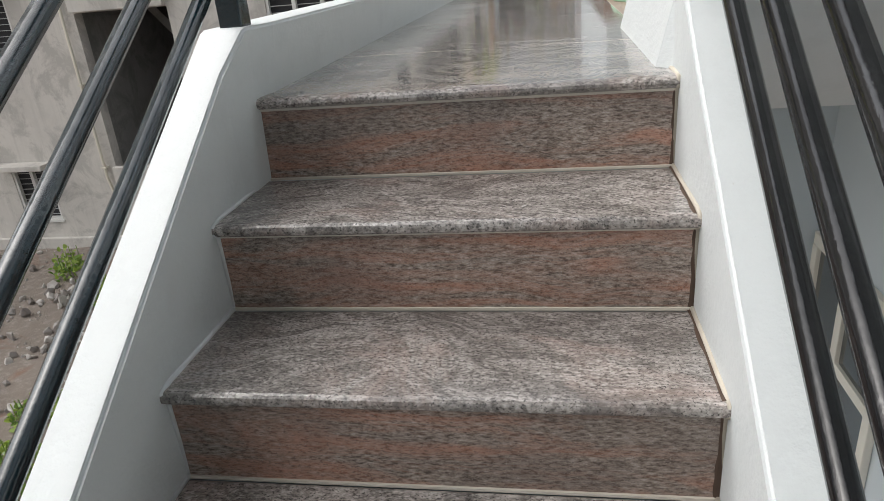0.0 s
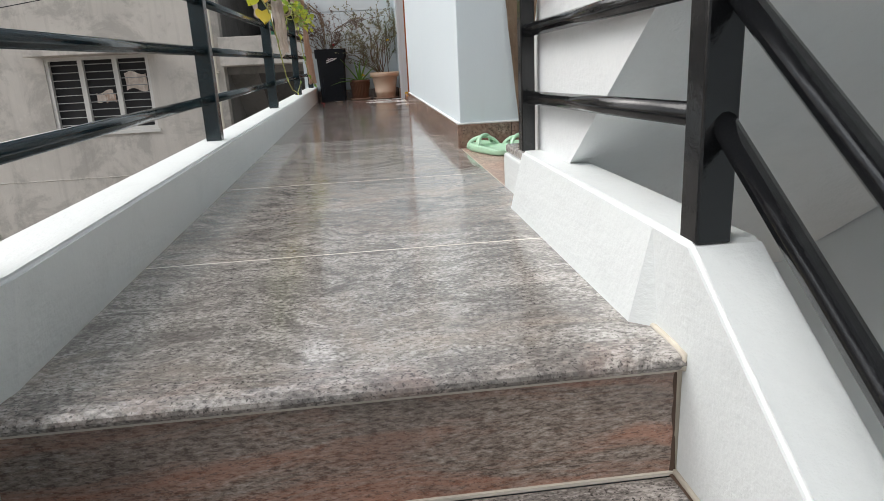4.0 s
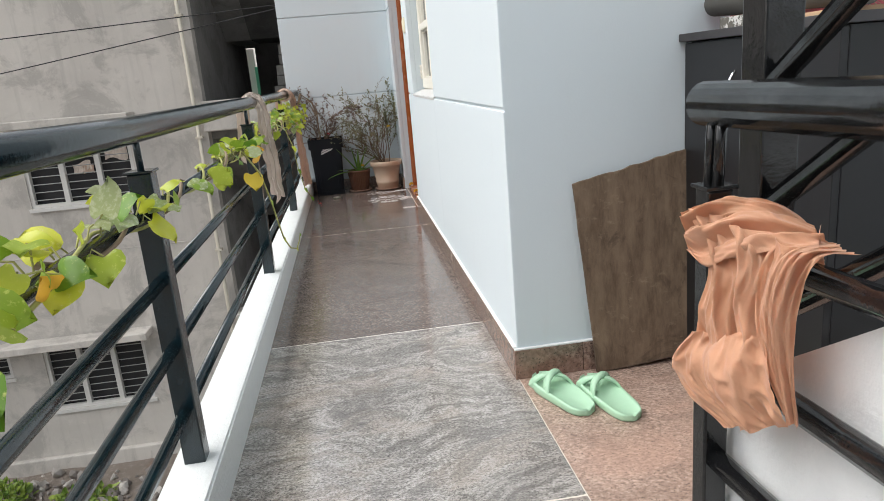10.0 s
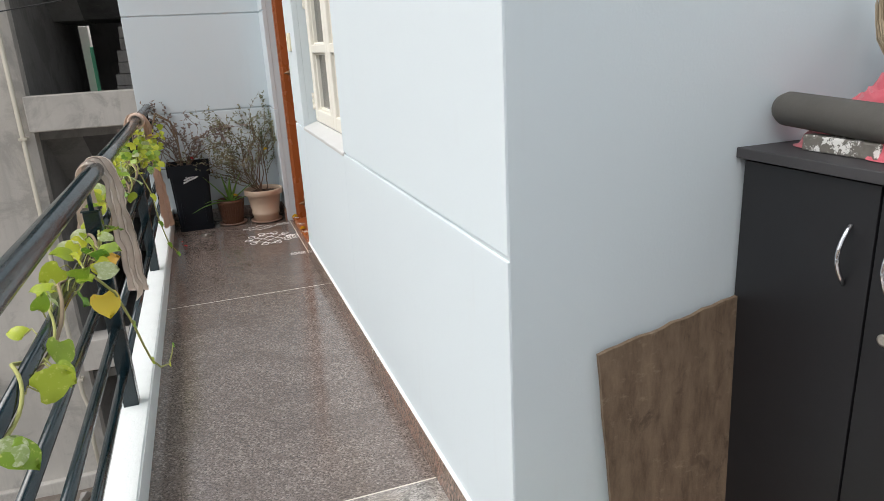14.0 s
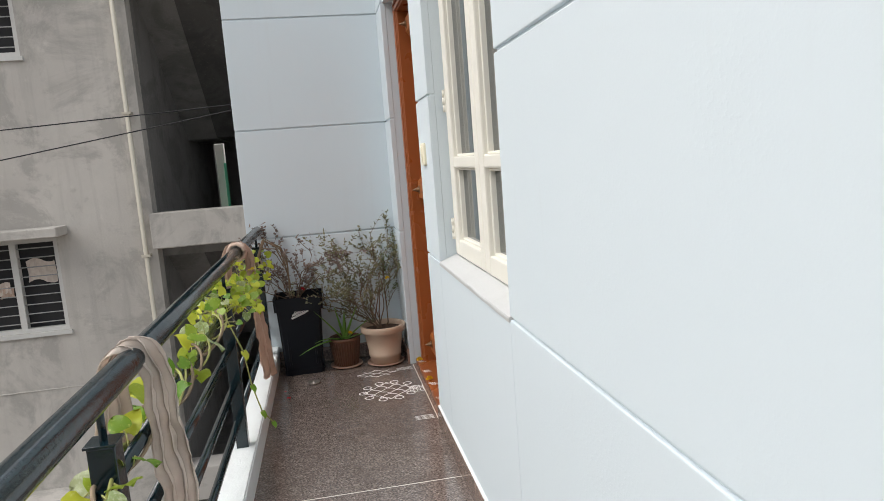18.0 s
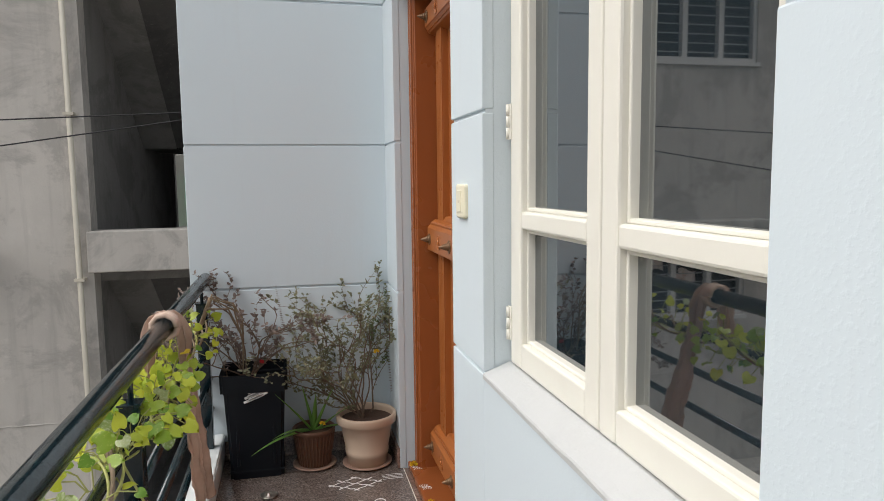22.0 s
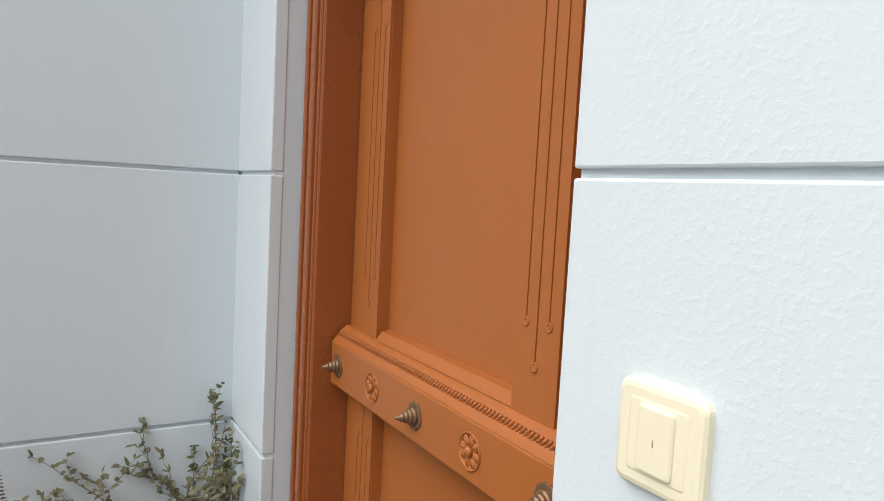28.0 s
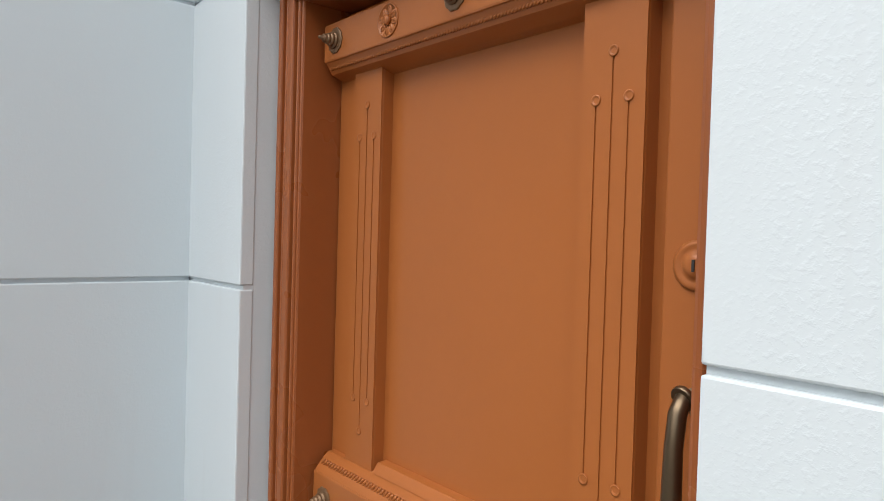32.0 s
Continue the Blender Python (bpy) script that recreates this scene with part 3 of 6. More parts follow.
part("stair_landing", boxbm(-0.92, -4.6, -10 * RISE - 0.2, 1.0, Y_NOSE + 0.05 - 10 * GO, -10 * RISE - 0.002), GREY, stair)


def kerb(name, outer, face, foot, stair_face, y0, ybreak, ylow, label):
    """A low plastered kerb: level along the walkway with a battered inner face, then down beside the steps."""
    h, drop = KERB_Z, (ybreak - ylow) * SLOPE
    deep = face + (foot - face) * (h + 0.32) / h
    bm = bmesh.new()
    rows = []
    for y, top, low, xt, xb in ((y0, h, -0.32, face, deep), (ybreak + 0.30, h, -0.32, face, deep), (ybreak + 0.10, h, -0.32, face, deep), (ybreak, h, -0.34, (face + stair_face) / 2, stair_face), (ybreak - 0.10, h - 0.10 * SLOPE, -0.41, stair_face, stair_face), (ylow, h - drop, h - drop - 0.55, stair_face, stair_face)):
        rows.append([bm.verts.new(p) for p in ((outer, y, low), (outer, y, top), (xt, y, top), (xb, y, low))])
    for p, q in zip(rows, rows[1:]):
        for k in range(4):
            bm.faces.new((p[k], p[(k + 1) % 4], q[(k + 1) % 4], q[k]))
    bm.faces.new(rows[0][::-1])
    bm.faces.new(rows[-1])
    bmesh.ops.recalc_face_normals(bm, faces=bm.faces)
    bmesh.ops.bevel(bm, geom=[e for e in bm.edges if e.calc_face_angle(0) > 0.5], offset=0.006, segments=3, affect="EDGES")
    return tagged(part(name, bm, KERB), label, "kerb", kind="structure")


kerb("kerb_west", XO, -0.783, -0.792, -0.812, Y_END, -1.955, -4.55, "low white plastered kerb carrying the outer railing")
kerb("kerb_east", 0.074, -0.014, -0.044, -0.017, -1.115, -1.945, -4.55, "low white plastered kerb beside the stair opening and steps")
tagged(part("kerb_step", boxbm(-0.002, -1.125, -0.30, 0.060, -0.842, 0.092, 0.006), KERB), "white plastered side of the first upper step", "kerb", kind="structure")

# upper flight, rising back over the stairwell
S_Y, S_X0, S_X1 = -0.84, 0.030, 0.99
up = thing("upper_staircase", "white-sided staircase with dark granite treads rising to the next floor", "staircase", kind="structure")
N_UP = 9
def soffit(y):
    return 0.140 + 0.687 * (-1.352 - y)
def crest(y):
    return 0.560 + 0.665 * (-1.19 - y)
y_end = S_Y - N_UP * GO_UP - 0.1
bm = bmesh.new()
prism(bm, [(-1.02, soffit(-1.02)), (-1.02, 0.30), (-1.10, crest(-1.10) - 0.03), (-1.17, crest(-1.17)), (y_end, crest(y_end)), (y_end, soffit(y_end))], S_X0, S_X0 + 0.136)
part("side_wall", bm, WHITE, up)
bm = bmesh.new()
prism(bm, [(-0.60, soffit(-0.60) + 0.004), (-0.60, -0.04), (S_Y - 0.02, -0.04), (y_end, soffit(y_end) + 0.26), (y_end, soffit(y_end) + 0.004)], S_X0 + 0.136, S_X1)
part("waist_slab", bm, WHITE, up)
for k in range(N_UP):
    z = 0.115 + k * RISE_UP
    ya = S_Y - k * GO_UP
    x0 = 0.0 if k == 0 else S_X0 + 0.137
    part("riser", boxbm(x0 + 0.002, ya - 0.055, max(z - RISE_UP + 0.006, 0.001), S_X1, ya - 0.035, z - 0.022, 0.002), WHITE if k == 0 else RED, up)
    part("tread", boxbm(x0 if k else 0.004, ya - GO_UP - 0.03, z - 0.022, S_X1, ya, z, 0.006), GREY, up)
part("stair_landing", boxbm(-0.92, -4.6, N_UP * RISE_UP + 0.02, 1.0, y_end + 0.05, N_UP * RISE_UP + 0.18), PAINT, up)

# skirting
sk = thing("skirting", "brown granite skirting tiles along the wall foot", "skirting", kind="structure")
SKH = 0.092
y = 0.0
for y1 in (0.6, 1.2, 1.8, 2.4, DOOR0 - 0.004):
    part("skirting_tile", boxbm(-0.012, y + 0.001, 0.0005, 0.003, y1 - 0.001, SKH, 0.0015), SKIRT, sk)
    y = y1
part("skirting_tile", boxbm(-0.026, DOOR1 + 0.001, 0.0005, -0.012, Y_END - 0.012, SKH, 0.0015), SKIRT, sk)
part("skirting_tile", boxbm(-0.80, Y_END - 0.012, 0.0005, -0.012, Y_END + 0.002, SKH, 0.0015), SKIRT, sk)
part("skirting_tile", boxbm(-0.011, -0.013, 0.0005, 0.2, 0.002, SKH, 0.0015), SKIRT, sk)
part("skirting_tile", boxbm(0.202, -0.013, 0.0005, 0.52, 0.002, SKH, 0.0015), SKIRT, sk)
part("mortar_line", boxbm(-0.010, 0.01, SKH, 0.002, DOOR0 - 0.01, SKH + 0.006, 0.002), WHITE, sk)
part("mortar_line", boxbm(-0.010, -0.011, SKH, 0.52, 0.001, SKH + 0.006, 0.002), WHITE, sk)

# the storey below
bm = bmesh.new()
box(bm, 0.0, 0.21, -4.8, 0.22, Y_END + 0.2, -0.205)
box(bm, 2.48, 0.21, -4.8, 2.7, Y_END + 0.3, -0.205)
box(bm, 0.22, 0.21, -4.8, 2.48, 0.41, -0.205)
box(bm, 0.22, Y_END + 0.1, -4.8, 2.48, Y_END + 0.3, -0.205)
box(bm, 0.221, 0.301, -0.2, 2.599, Y_END + 0.199, -0.002)
box(bm, XO + 0.01, -1.7, -0.26, 0.0, Y_END, -0.201)
tagged(part("wall_lower", bm, PAINT), "painted wall and slab of the storey below", "wall", kind="structure")
w2 = thing("window_2", "cream framed stairwell window of the storey below", "window", kind="structure")
bm = bmesh.new()
for a, b in ((-0.80, -0.74), (-0.42, -0.36), (-0.06, 0.0)):
    box(bm, 0.965, a - 0.03, -2.3, 0.999, b - 0.03, -1.15, 0.004)
for a, b in ((-2.36, -2.3), (-1.6, -1.55), (-1.15, -1.09)):
    box(bm, 0.968, -0.83, a, 0.998, -0.03, b, 0.004)
part("window_frame", bm, CREAM, w2)
part("glass_pane", boxbm(0.985, -0.77, -2.3, 0.992, -0.09, -1.15), GLASS, w2)

# ---- railings ----
RAIL_Z = (0.256, 0.400, 0.546, 0.692)
POST_TOP, TOP_Z = 0.770, 0.855


def post(parent, x, y, s=0.046, z0=KERB_Z - 0.003, z1=POST_TOP, mat=None):
    mat = mat or ENAMEL_T
    p = part("post", boxbm(x - s / 2, y - s / 2, z0, x + s / 2, y + s / 2, z1, 0.003), mat, parent)
    bm = boxbm(x - s / 2 - 0.004, y - s / 2 - 0.004, z1, x + s / 2 + 0.004, y + s / 2 + 0.004, z1 + 0.005, 0.001)
    part("cap", bm, mat, p)
    return p


def rail(parent, a, b, r=0.0135, mat=None, name="rail", seg=12):
    return part(name, tube(bmesh.new(), [a, b], r, seg), mat or ENAMEL_T, parent)


XP = -0.838
west = thing("railing", "black enamelled steel railing on the outer kerb", "railing")
posts_y = [-1.905, -0.44, 1.09, 2.58, 3.93]
for y in posts_y:
    post(west, XP, y)
    if y > -1.8:
        part("stem", tube(bmesh.new(), [(XP, y, POST_TOP), (XP, y, TOP_Z)], 0.007, 8), ENAMEL_T, west)
for z in RAIL_Z:
    for a, b in zip(posts_y, posts_y[1:]):
        rail(west, (XP, a + 0.018, z), (XP, b - 0.018, z))
    rail(west, (XP, posts_y[-1] + 0.018, z), (XP, Y_END - 0.002, z))
part("handrail", tube(bmesh.new(), [(XP, -1.92, TOP_Z + 0.012), (XP, -0.5, TOP_Z), (XP, 1.5, TOP_Z), (XP, Y_END - 0.004, TOP_Z)], 0.027, 20), ENAMEL_T, west)
yl = -4.45
for z in RAIL_Z:
    rail(west, (XP, -1.92, z), (XP, yl, z - (-1.92 - yl) * SLOPE), 0.0145)
part("handrail", tube(bmesh.new(), [(XP, -1.915, TOP_Z + 0.012), (XP, yl, TOP_Z + 0.012 - (-1.915 - yl) * SLOPE)], 0.027, 20), ENAMEL_T, west)
post(west, XP, -3.5, z0=KERB_Z - 1.565 * SLOPE - 0.03, z1=POST_TOP - 1.565 * SLOPE)

XR = 0.012
east = thing("railing", "black enamelled steel railing beside the stair opening", "railing")
post(east, XR - 0.010, -1.100, 0.032, z1=0.752, mat=ENAMEL)
for dy in (-0.015, 0.025):
    part("stem", tube(bmesh.new(), [(XR - 0.010, -1.10 + dy * 0.5, 0.753), (XR - 0.006, -1.10 + dy * 0.5, TOP_Z)], 0.007, 8), ENAMEL, east)
post(east, XR, -1.928, 0.042, z1=0.90, mat=ENAMEL)
for z in RAIL_Z:
    rail(east, (XR - 0.008, -1.108, z - 0.005), (XR + 0.002, -1.90, z + 0.014), 0.0145, ENAMEL)
    rail(east, (XR + 0.006, -1.94, z + 0.010), (XR + 0.006, yl, z + 0.010 - (-1.94 - yl) * SLOPE), 0.0145, ENAMEL)
part("handrail", tube(bmesh.new(), [(XR, -1.06, TOP_Z - 0.006), (XR + 0.004, -1.94, TOP_Z + 0.008)], 0.027, 20), ENAMEL, east)
part("handrail", tube(bmesh.new(), [(XR + 0.006, -1.94, TOP_Z + 0.012), (XR + 0.006, yl, TOP_Z + 0.012 - (-1.94 - yl) * SLOPE)], 0.027, 20), ENAMEL, east)


upper = thing("railing", "black enamelled steel railing climbing the upper stair", "railing")
NX, NYW = 0.115, -1.03
part("newel", boxbm(NX - 0.026, NYW - 0.026, 0.24, NX + 0.026, NYW + 0.026, 1.62, 0.003), ENAMEL, upper)
part("newel_foot", tube(bmesh.new(), [(NX, NYW, 0.29), (NX, NYW, 0.42)], 0.034, 16), ENAMEL, upper)
for z in (0.545, 0.70, 0.855, 1.01):
    rail(upper, (NX - 0.012, NYW - 0.01, z), (NX - 0.012, y_end + 0.03, z + 0.678 * (NYW - y_end - 0.04)), 0.0145, ENAMEL)
part("handrail", tube(bmesh.new(), [(NX, NYW + 0.05, 1.14), (NX, y_end + 0.03, 1.14 + 0.678 * (NYW - y_end))], 0.027, 20), ENAMEL, upper)


# ---- front door ----
door = thing("front_door", "closed orange-brown painted wooden door with carved rails and brass studs", "door", at=(0.16, 3.31, 0))
JN, JF, JT = 2.87, 3.71, 2.015      # clear opening inside the frame


def dp(name, bm, mat=None, label="", smooth=False):
    return settle(door, part(name, bm, mat or DOOR, None, label, smooth=smooth))


FX = 0.062
for name, args in (("jamb", (FX, JF, 0, 0.215, DOOR1 - 0.001, G3 - 0.003)), ("jamb", (FX, DOOR0 + 0.001, 0, 0.215, JN, G3 - 0.003)), ("head", (FX, JN, JT, 0.215, JF, G3 - 0.003))):
    dp(name, boxbm(*args, 0.005), DOOR_D)
# mouldings planted on the frame
for k, (o, w, d) in enumerate(((0.010, 0.016, 0.010), (0.034, 0.010, 0.006), (0.056, 0.022, 0.013), (0.082, 0.008, 0.006))):
    dp("moulding", boxbm(FX - d, JF + 0.095 - o - w, 0.0, FX + 0.004, JF + 0.095 - o, JT + 0.07 - o * 0.75, 0.004), DOOR_D)
for o, w, d in ((0.008, 0.016, 0.010), (0.034, 0.010, 0.006), (0.048, 0.018, 0.013)):
    dp("moulding", boxbm(FX - d, JN - 0.02, JT + 0.07 - o - w, FX + 0.004, JF + 0.095 - o - 0.004, JT + 0.07 - o, 0.004), DOOR_D)
dp("moulding", boxbm(FX - 0.008, JN - 0.018, 0, FX + 0.004, JN - 0.006, JT + 0.01, 0.004), DOOR_D)
dp("leaf", boxbm(0.165, JN + 0.002, 0.012, 0.205, JF - 0.002, JT - 0.003, 0.002))
# raised boards of the leaf
dp("edge_board", boxbm(0.150, 3.635, 0.02, 0.168, JF - 0.003, 1.94, 0.003))
dp("edge_board", boxbm(0.150, JN + 0.003, 0.02, 0.168, 2.960, 1.94, 0.003))


def fluted(y0, y1, x, zs):
    """An upright strip with three thin flutes cut into it, the middle one longer, ending in drilled dots."""
    top = 1.93
    dp("fluted_strip", boxbm(x + 0.0024, y0, 0.02, 0.168, y1, top, 0.003))
    w = (y1 - y0)
    cuts = [y0 + w * q for q in (0.24, 0.5, 0.76)]
    g, more = 0.0016, 0.06
    def fillet(a, b, z0, z1):
        dp("fillet", boxbm(x, a, z0, x + 0.0028, b, z1))
    ends = [0.02] + [v for z0, z1 in sorted(zs) for v in (z0 - more, z1 + more)] + [top]
    for za, zb in zip(ends[::2], ends[1::2]):
        fillet(y0, y1, za, zb)
    for z0, z1 in zs:
        edges = [y0] + [v for c in cuts for v in (c - g, c + g)] + [y1]
        for a, b in zip(edges[::2], edges[1::2]):
            fillet(a, b, z0, z1)
        for za, zb in ((z0 - more, z0), (z1, z1 + more)):
            fillet(y0, cuts[1] - g, za, zb)
            fillet(cuts[1] + g, y1, za, zb)
        for k, c in enumerate(cuts):
            for zz in (z0 - 0.004 - (more if k == 1 else 0), z1 + 0.004 + (more if k == 1 else 0)):
                dp("drilled_dot", lathe(bmesh.new(), [(0.0072, -0.0012), (0.0076, 0.0016), (0.0054, 0.0016), (0.0030, -0.0010)], (x, c, zz), 14, Matrix.Rotation(radians(-90), 4, "Y")))


fluted(3.545, 3.635, 0.138, ((1.250, 1.745), (0.32, 0.90)))
fluted(2.982, 3.078, 0.134, ((1.255, 1.741), (0.32, 0.90)))


def rosette(y, z, x, r=0.029):
    """A flat carved flower: eight broad petals round a ribbed button, inside a sunk ring."""
    bm = bmesh.new()
    turn = Matrix.Rotation(radians(-90), 4, "Y")
    lathe(bm, [(r * 1.02, -0.001), (r * 1.02, 0.0022), (r * 0.95, 0.0026), (r * 0.93, 0.0006)], (x, y, z), 28, turn)
    for k in range(8):
        a = 2 * math.pi * k / 8 + 0.2
        c = Matrix.Translation((x, y + math.cos(a) * r * 0.60, z + math.sin(a) * r * 0.60)) @ Matrix.Rotation(a, 4, "X")
        bmesh.ops.create_icosphere(bm, subdivisions=2, radius=1, matrix=c @ Matrix.Diagonal((0.0024, r * 0.33, r * 0.24, 1)))
        bmesh.ops.create_icosphere(bm, subdivisions=1, radius=1, matrix=c @ Matrix.Translation((-0.0021, 0, 0)) @ Matrix.Diagonal((0.0014, r * 0.26, r * 0.035, 1)))
    lathe(bm, [(r * 0.30, 0.0), (r * 0.29, 0.005), (r * 0.18, 0.0075), (0.0, 0.0082)], (x, y, z), 20, turn)
    dp("rosette", bm, None, smooth=True)


def stud(y, z, x, s=1.0):
    """A stepped beehive knob on a scalloped plate."""
    bm = bmesh.new()
    turn = Matrix.Rotation(radians(-90), 4, "Y")
    seg = 80
    rings = []
    for h, base in ((0.0, 1.0), (0.0030, 1.0), (0.0042, 0.92), (0.0048, 0.66)):
        rings.append([bm.verts.new((x - h * s, y + s * 0.0305 * base * (1 + 0.075 * abs(math.cos(5 * a))) * math.cos(a), z + s * 0.0305 * base * (1 + 0.075 * abs(math.cos(5 * a))) * math.sin(a))) for a in [2 * math.pi * k / seg for k in range(seg)]])
    for p, q in zip(rings, rings[1:]):
        for k in range(seg):
            bm.faces.new((p[k], p[(k + 1) % seg], q[(k + 1) % seg], q[k]))
    bm.faces.new(rings[-1])
    prof = [(0.0205, 0.003)]
    for k, r in enumerate((0.0205, 0.0170, 0.0135, 0.0100)):
        h = 0.004 + 0.0085 * k
        prof += [(r, h + 0.001), (r * 1.04, h + 0.003), (r * 0.98, h + 0.0062), (r * 0.84, h + 0.0072), (r * 0.80, h + 0.0083)]
    prof += [(0.006, 0.040), (0.005, 0.046), (0.0025, 0.050), (0.0, 0.051)]
    lathe(bm, [(r * s, h * s) for r, h in prof], (x, y, z), 28, turn)
    bmesh.ops.recalc_face_normals(bm, faces=bm.faces)
    dp("brass_stud", bm, BRASS, "aged brass stud")


def rope(y0, y1, z, x, r=0.008, n=60):
    """A carved band of slanting beads."""
    bm = bmesh.new()
    for k in range(n):
        y = y0 + (y1 - y0) * (k + 0.5) / n
        bmesh.ops.create_icosphere(bm, subdivisions=1, radius=1, matrix=Matrix.Translation((x, y, z)) @ Matrix.Rotation(0.7, 4, "X") @ Matrix.Diagonal((r * 0.55, (y1 - y0) / n * 0.42, r * 1.25, 1)))
    dp("carved_band", bm, None, smooth=True)


RY0, RY1 = 2.902, 3.70
for z0, z1, up_side in ((0.992, 1.088, True), (1.899, 1.974, False), (0.10, 0.196, True)):
    dp("carved_rail", boxbm(0.104, RY0, z0, 0.170, RY1, z1, 0.004))
    dp("end_scroll", tube(bmesh.new(), [(0.128 + 0.014 * math.sin(q * 0.9), RY0 - 0.001, z0 + (z1 - z0) * (0.1 + 0.08 * q)) for q in range(11)], 0.005, 8), smooth=True)
    if up_side:
        bm = bmesh.new()
        prism(bm, [(0.106, z1), (0.170, z1), (0.170, z1 + 0.034), (0.136, z1 + 0.032), (0.126, z1 + 0.024)], RY0 + 0.004, RY1 - 0.004, "y")
        dp("cornice", bm)
        bm = bmesh.new()
        prism(bm, [(0.134, z1 + 0.033), (0.170, z1 + 0.033), (0.170, z1 + 0.052), (0.146, z1 + 0.050)], 3.024, 3.536, "y")
        dp("cornice_step", bm)
        rope(RY0 + 0.01, RY1 - 0.01, z1 + 0.016, 0.119, 0.009, 84)
    else:
        bm = bmesh.new()
        prism(bm, [(0.108, z0), (0.170, z0), (0.170, z0 - 0.036), (0.150, z0 - 0.03), (0.122, z0 - 0.02)], RY0 + 0.004, RY1 - 0.004, "y")
        dp("cornice", bm)
        rope(RY0 + 0.01, RY1 - 0.01, z0 - 0.009, 0.116, 0.006, 110)
    zc = (z0 + z1) / 2
    for y in (3.656, 3.306, 2.951):
        stud(y, zc, 0.104, 0.76)
    for y in (3.482, 3.132):
        rosette(y, zc, 0.104)
# pull handle and lock
pts = [(0.152, 2.900, 1.366), (0.134, 2.904, 1.386), (0.116, 2.907, 1.390), (0.106, 2.908, 1.372), (0.102, 2.909, 1.335), (0.101, 2.909, 1.28), (0.103, 2.908, 1.225), (0.110, 2.907, 1.19), (0.125, 2.904, 1.176), (0.152, 2.900, 1.184)]
dp("pull_handle", tube(bmesh.new(), pts, 0.010, 14, taper=[0.015, 0.012, 0.0105, 0.0105, 0.0105, 0.0115, 0.0105, 0.0105, 0.012, 0.015]), HANDLE, "curved dark brass pull handle", True)
for k in (1, 2, 7, 8):
    d = (Vector(pts[k + 1]) - Vector(pts[k - 1])).normalized() * 0.0035
    dp("collar", tube(bmesh.new(), [Vector(pts[k]) - d, Vector(pts[k]) + d], 0.0145, 14), HANDLE)
dp("lock_rose", lathe(bmesh.new(), [(0.030, -0.002), (0.030, 0.003), (0.024, 0.006), (0.021, 0.004), (0.015, 0.005), (0.014, 0.008), (0.006, 0.009)], (0.150, 2.915, 1.538), 28, Matrix.Rotation(radians(-90), 4, "Y")))
# solid dark block in place of the hole's own shade
dp("keyhole", boxbm(0.139, 2.9135, 1.531, 0.1425, 2.9165, 1.545), HOLLOW_SHADE)
dp("threshold", boxbm(0.02, DOOR0 + 0.004, 0.0026, 0.15, DOOR1 - 0.004, 0.034, 0.006), DOOR_D)

# ---- thread, hooks and dried garland over the door ----
th = thing("thread", "white cotton thread nailed along the door head", "thread")
part("strand", tube(bmesh.new(), [(0.045, 3.80, 2.045), (0.045, 3.62, 2.066), (0.045, 3.40, 2.068), (0.045, 3.2, 2.072), (0.045, 2.95, 2.078), (0.046, 2.86, 2.075)], 0.0013, 6), POWDER, th)
for y in (3.415, 3.36, 3.62):
    part("nail", tube(bmesh.new(), [(0.064, y, 2.058), (0.036, y, 2.060), (0.034, y, 2.068)], 0.0022, 6), BRASS, th)
gar = thing("dried_garland", "brown dried leaf garland hung at the door head", "garland")
rg = random.Random(5)
bm = bmesh.new()
for k in range(16):
    a, b = rg.uniform(0, 6.28), rg.uniform(-0.9, 0.9)
    c = Vector((0.034 + rg.uniform(-0.012, 0.008), 2.874 + rg.uniform(-0.022, 0.022), 2.060 + rg.uniform(-0.04, 0.02)))
    m = Matrix.Translation(c) @ Euler((a, b, rg.uniform(0, 6))).to_matrix().to_4x4()
    vs = [[bm.verts.new(m @ Vector((u * 0.02, v * 0.026, 0.012 * math.sin(u * 2.4 + k) * math.cos(v * 2 + k)))) for u in (-1, -0.4, 0.3, 1)] for v in (-1, -0.3, 0.4, 1)]
    for i in range(3):
        for j in range(3):
            bm.faces.new((vs[i][j], vs[i][j + 1], vs[i + 1][j + 1], vs[i + 1][j])).smooth = True
part("dry_leaves", bm, DRY_LEAF, gar)

# ---- window ----
win = thing("window_1", "cream painted wooden casement window with four glass panes", "window", kind="structure")
bm = bmesh.new()
prism(bm, [(-0.003, G1 - 0.012), (-0.003, G1 - 0.003), (-0.0005, G1 + 0.001), (0.066, G1 + 0.026), (0.16, G1 + 0.026), (0.16, G1 - 0.012)], WIN0 + 0.003, WIN1 - 0.003, "y")
bmesh.ops.subdivide_edges(bm, edges=[e for e in bm.edges if abs(e.verts[0].co.y - e.verts[1].co.y) > 0.5], cuts=30)
for v in bm.verts:
    v.co.z += 0.003 * noise.noise(v.co * 9) if v.co.z > G1 - 0.005 else 0
part("window_sill", bm, SILL, win)
fr = bmesh.new()
FZ = G1 + 0.027
box(fr, 0.075, WIN1 - 0.035, FZ, 0.15, WIN1 - 0.002, G3 - 0.002, 0.004)
box(fr, 0.075, WIN0 + 0.002, FZ, 0.15, WIN0 + 0.035, G3 - 0.002, 0.004)
box(fr, 0.075, WIN0 + 0.035, FZ, 0.15, WIN1 - 0.035, FZ + 0.03, 0.004)
box(fr, 0.075, WIN0 + 0.035, G3 - 0.05, 0.15, WIN1 - 0.035, G3 - 0.002, 0.004)
part("window_frame", fr, CREAM, win)
GX = 0.100
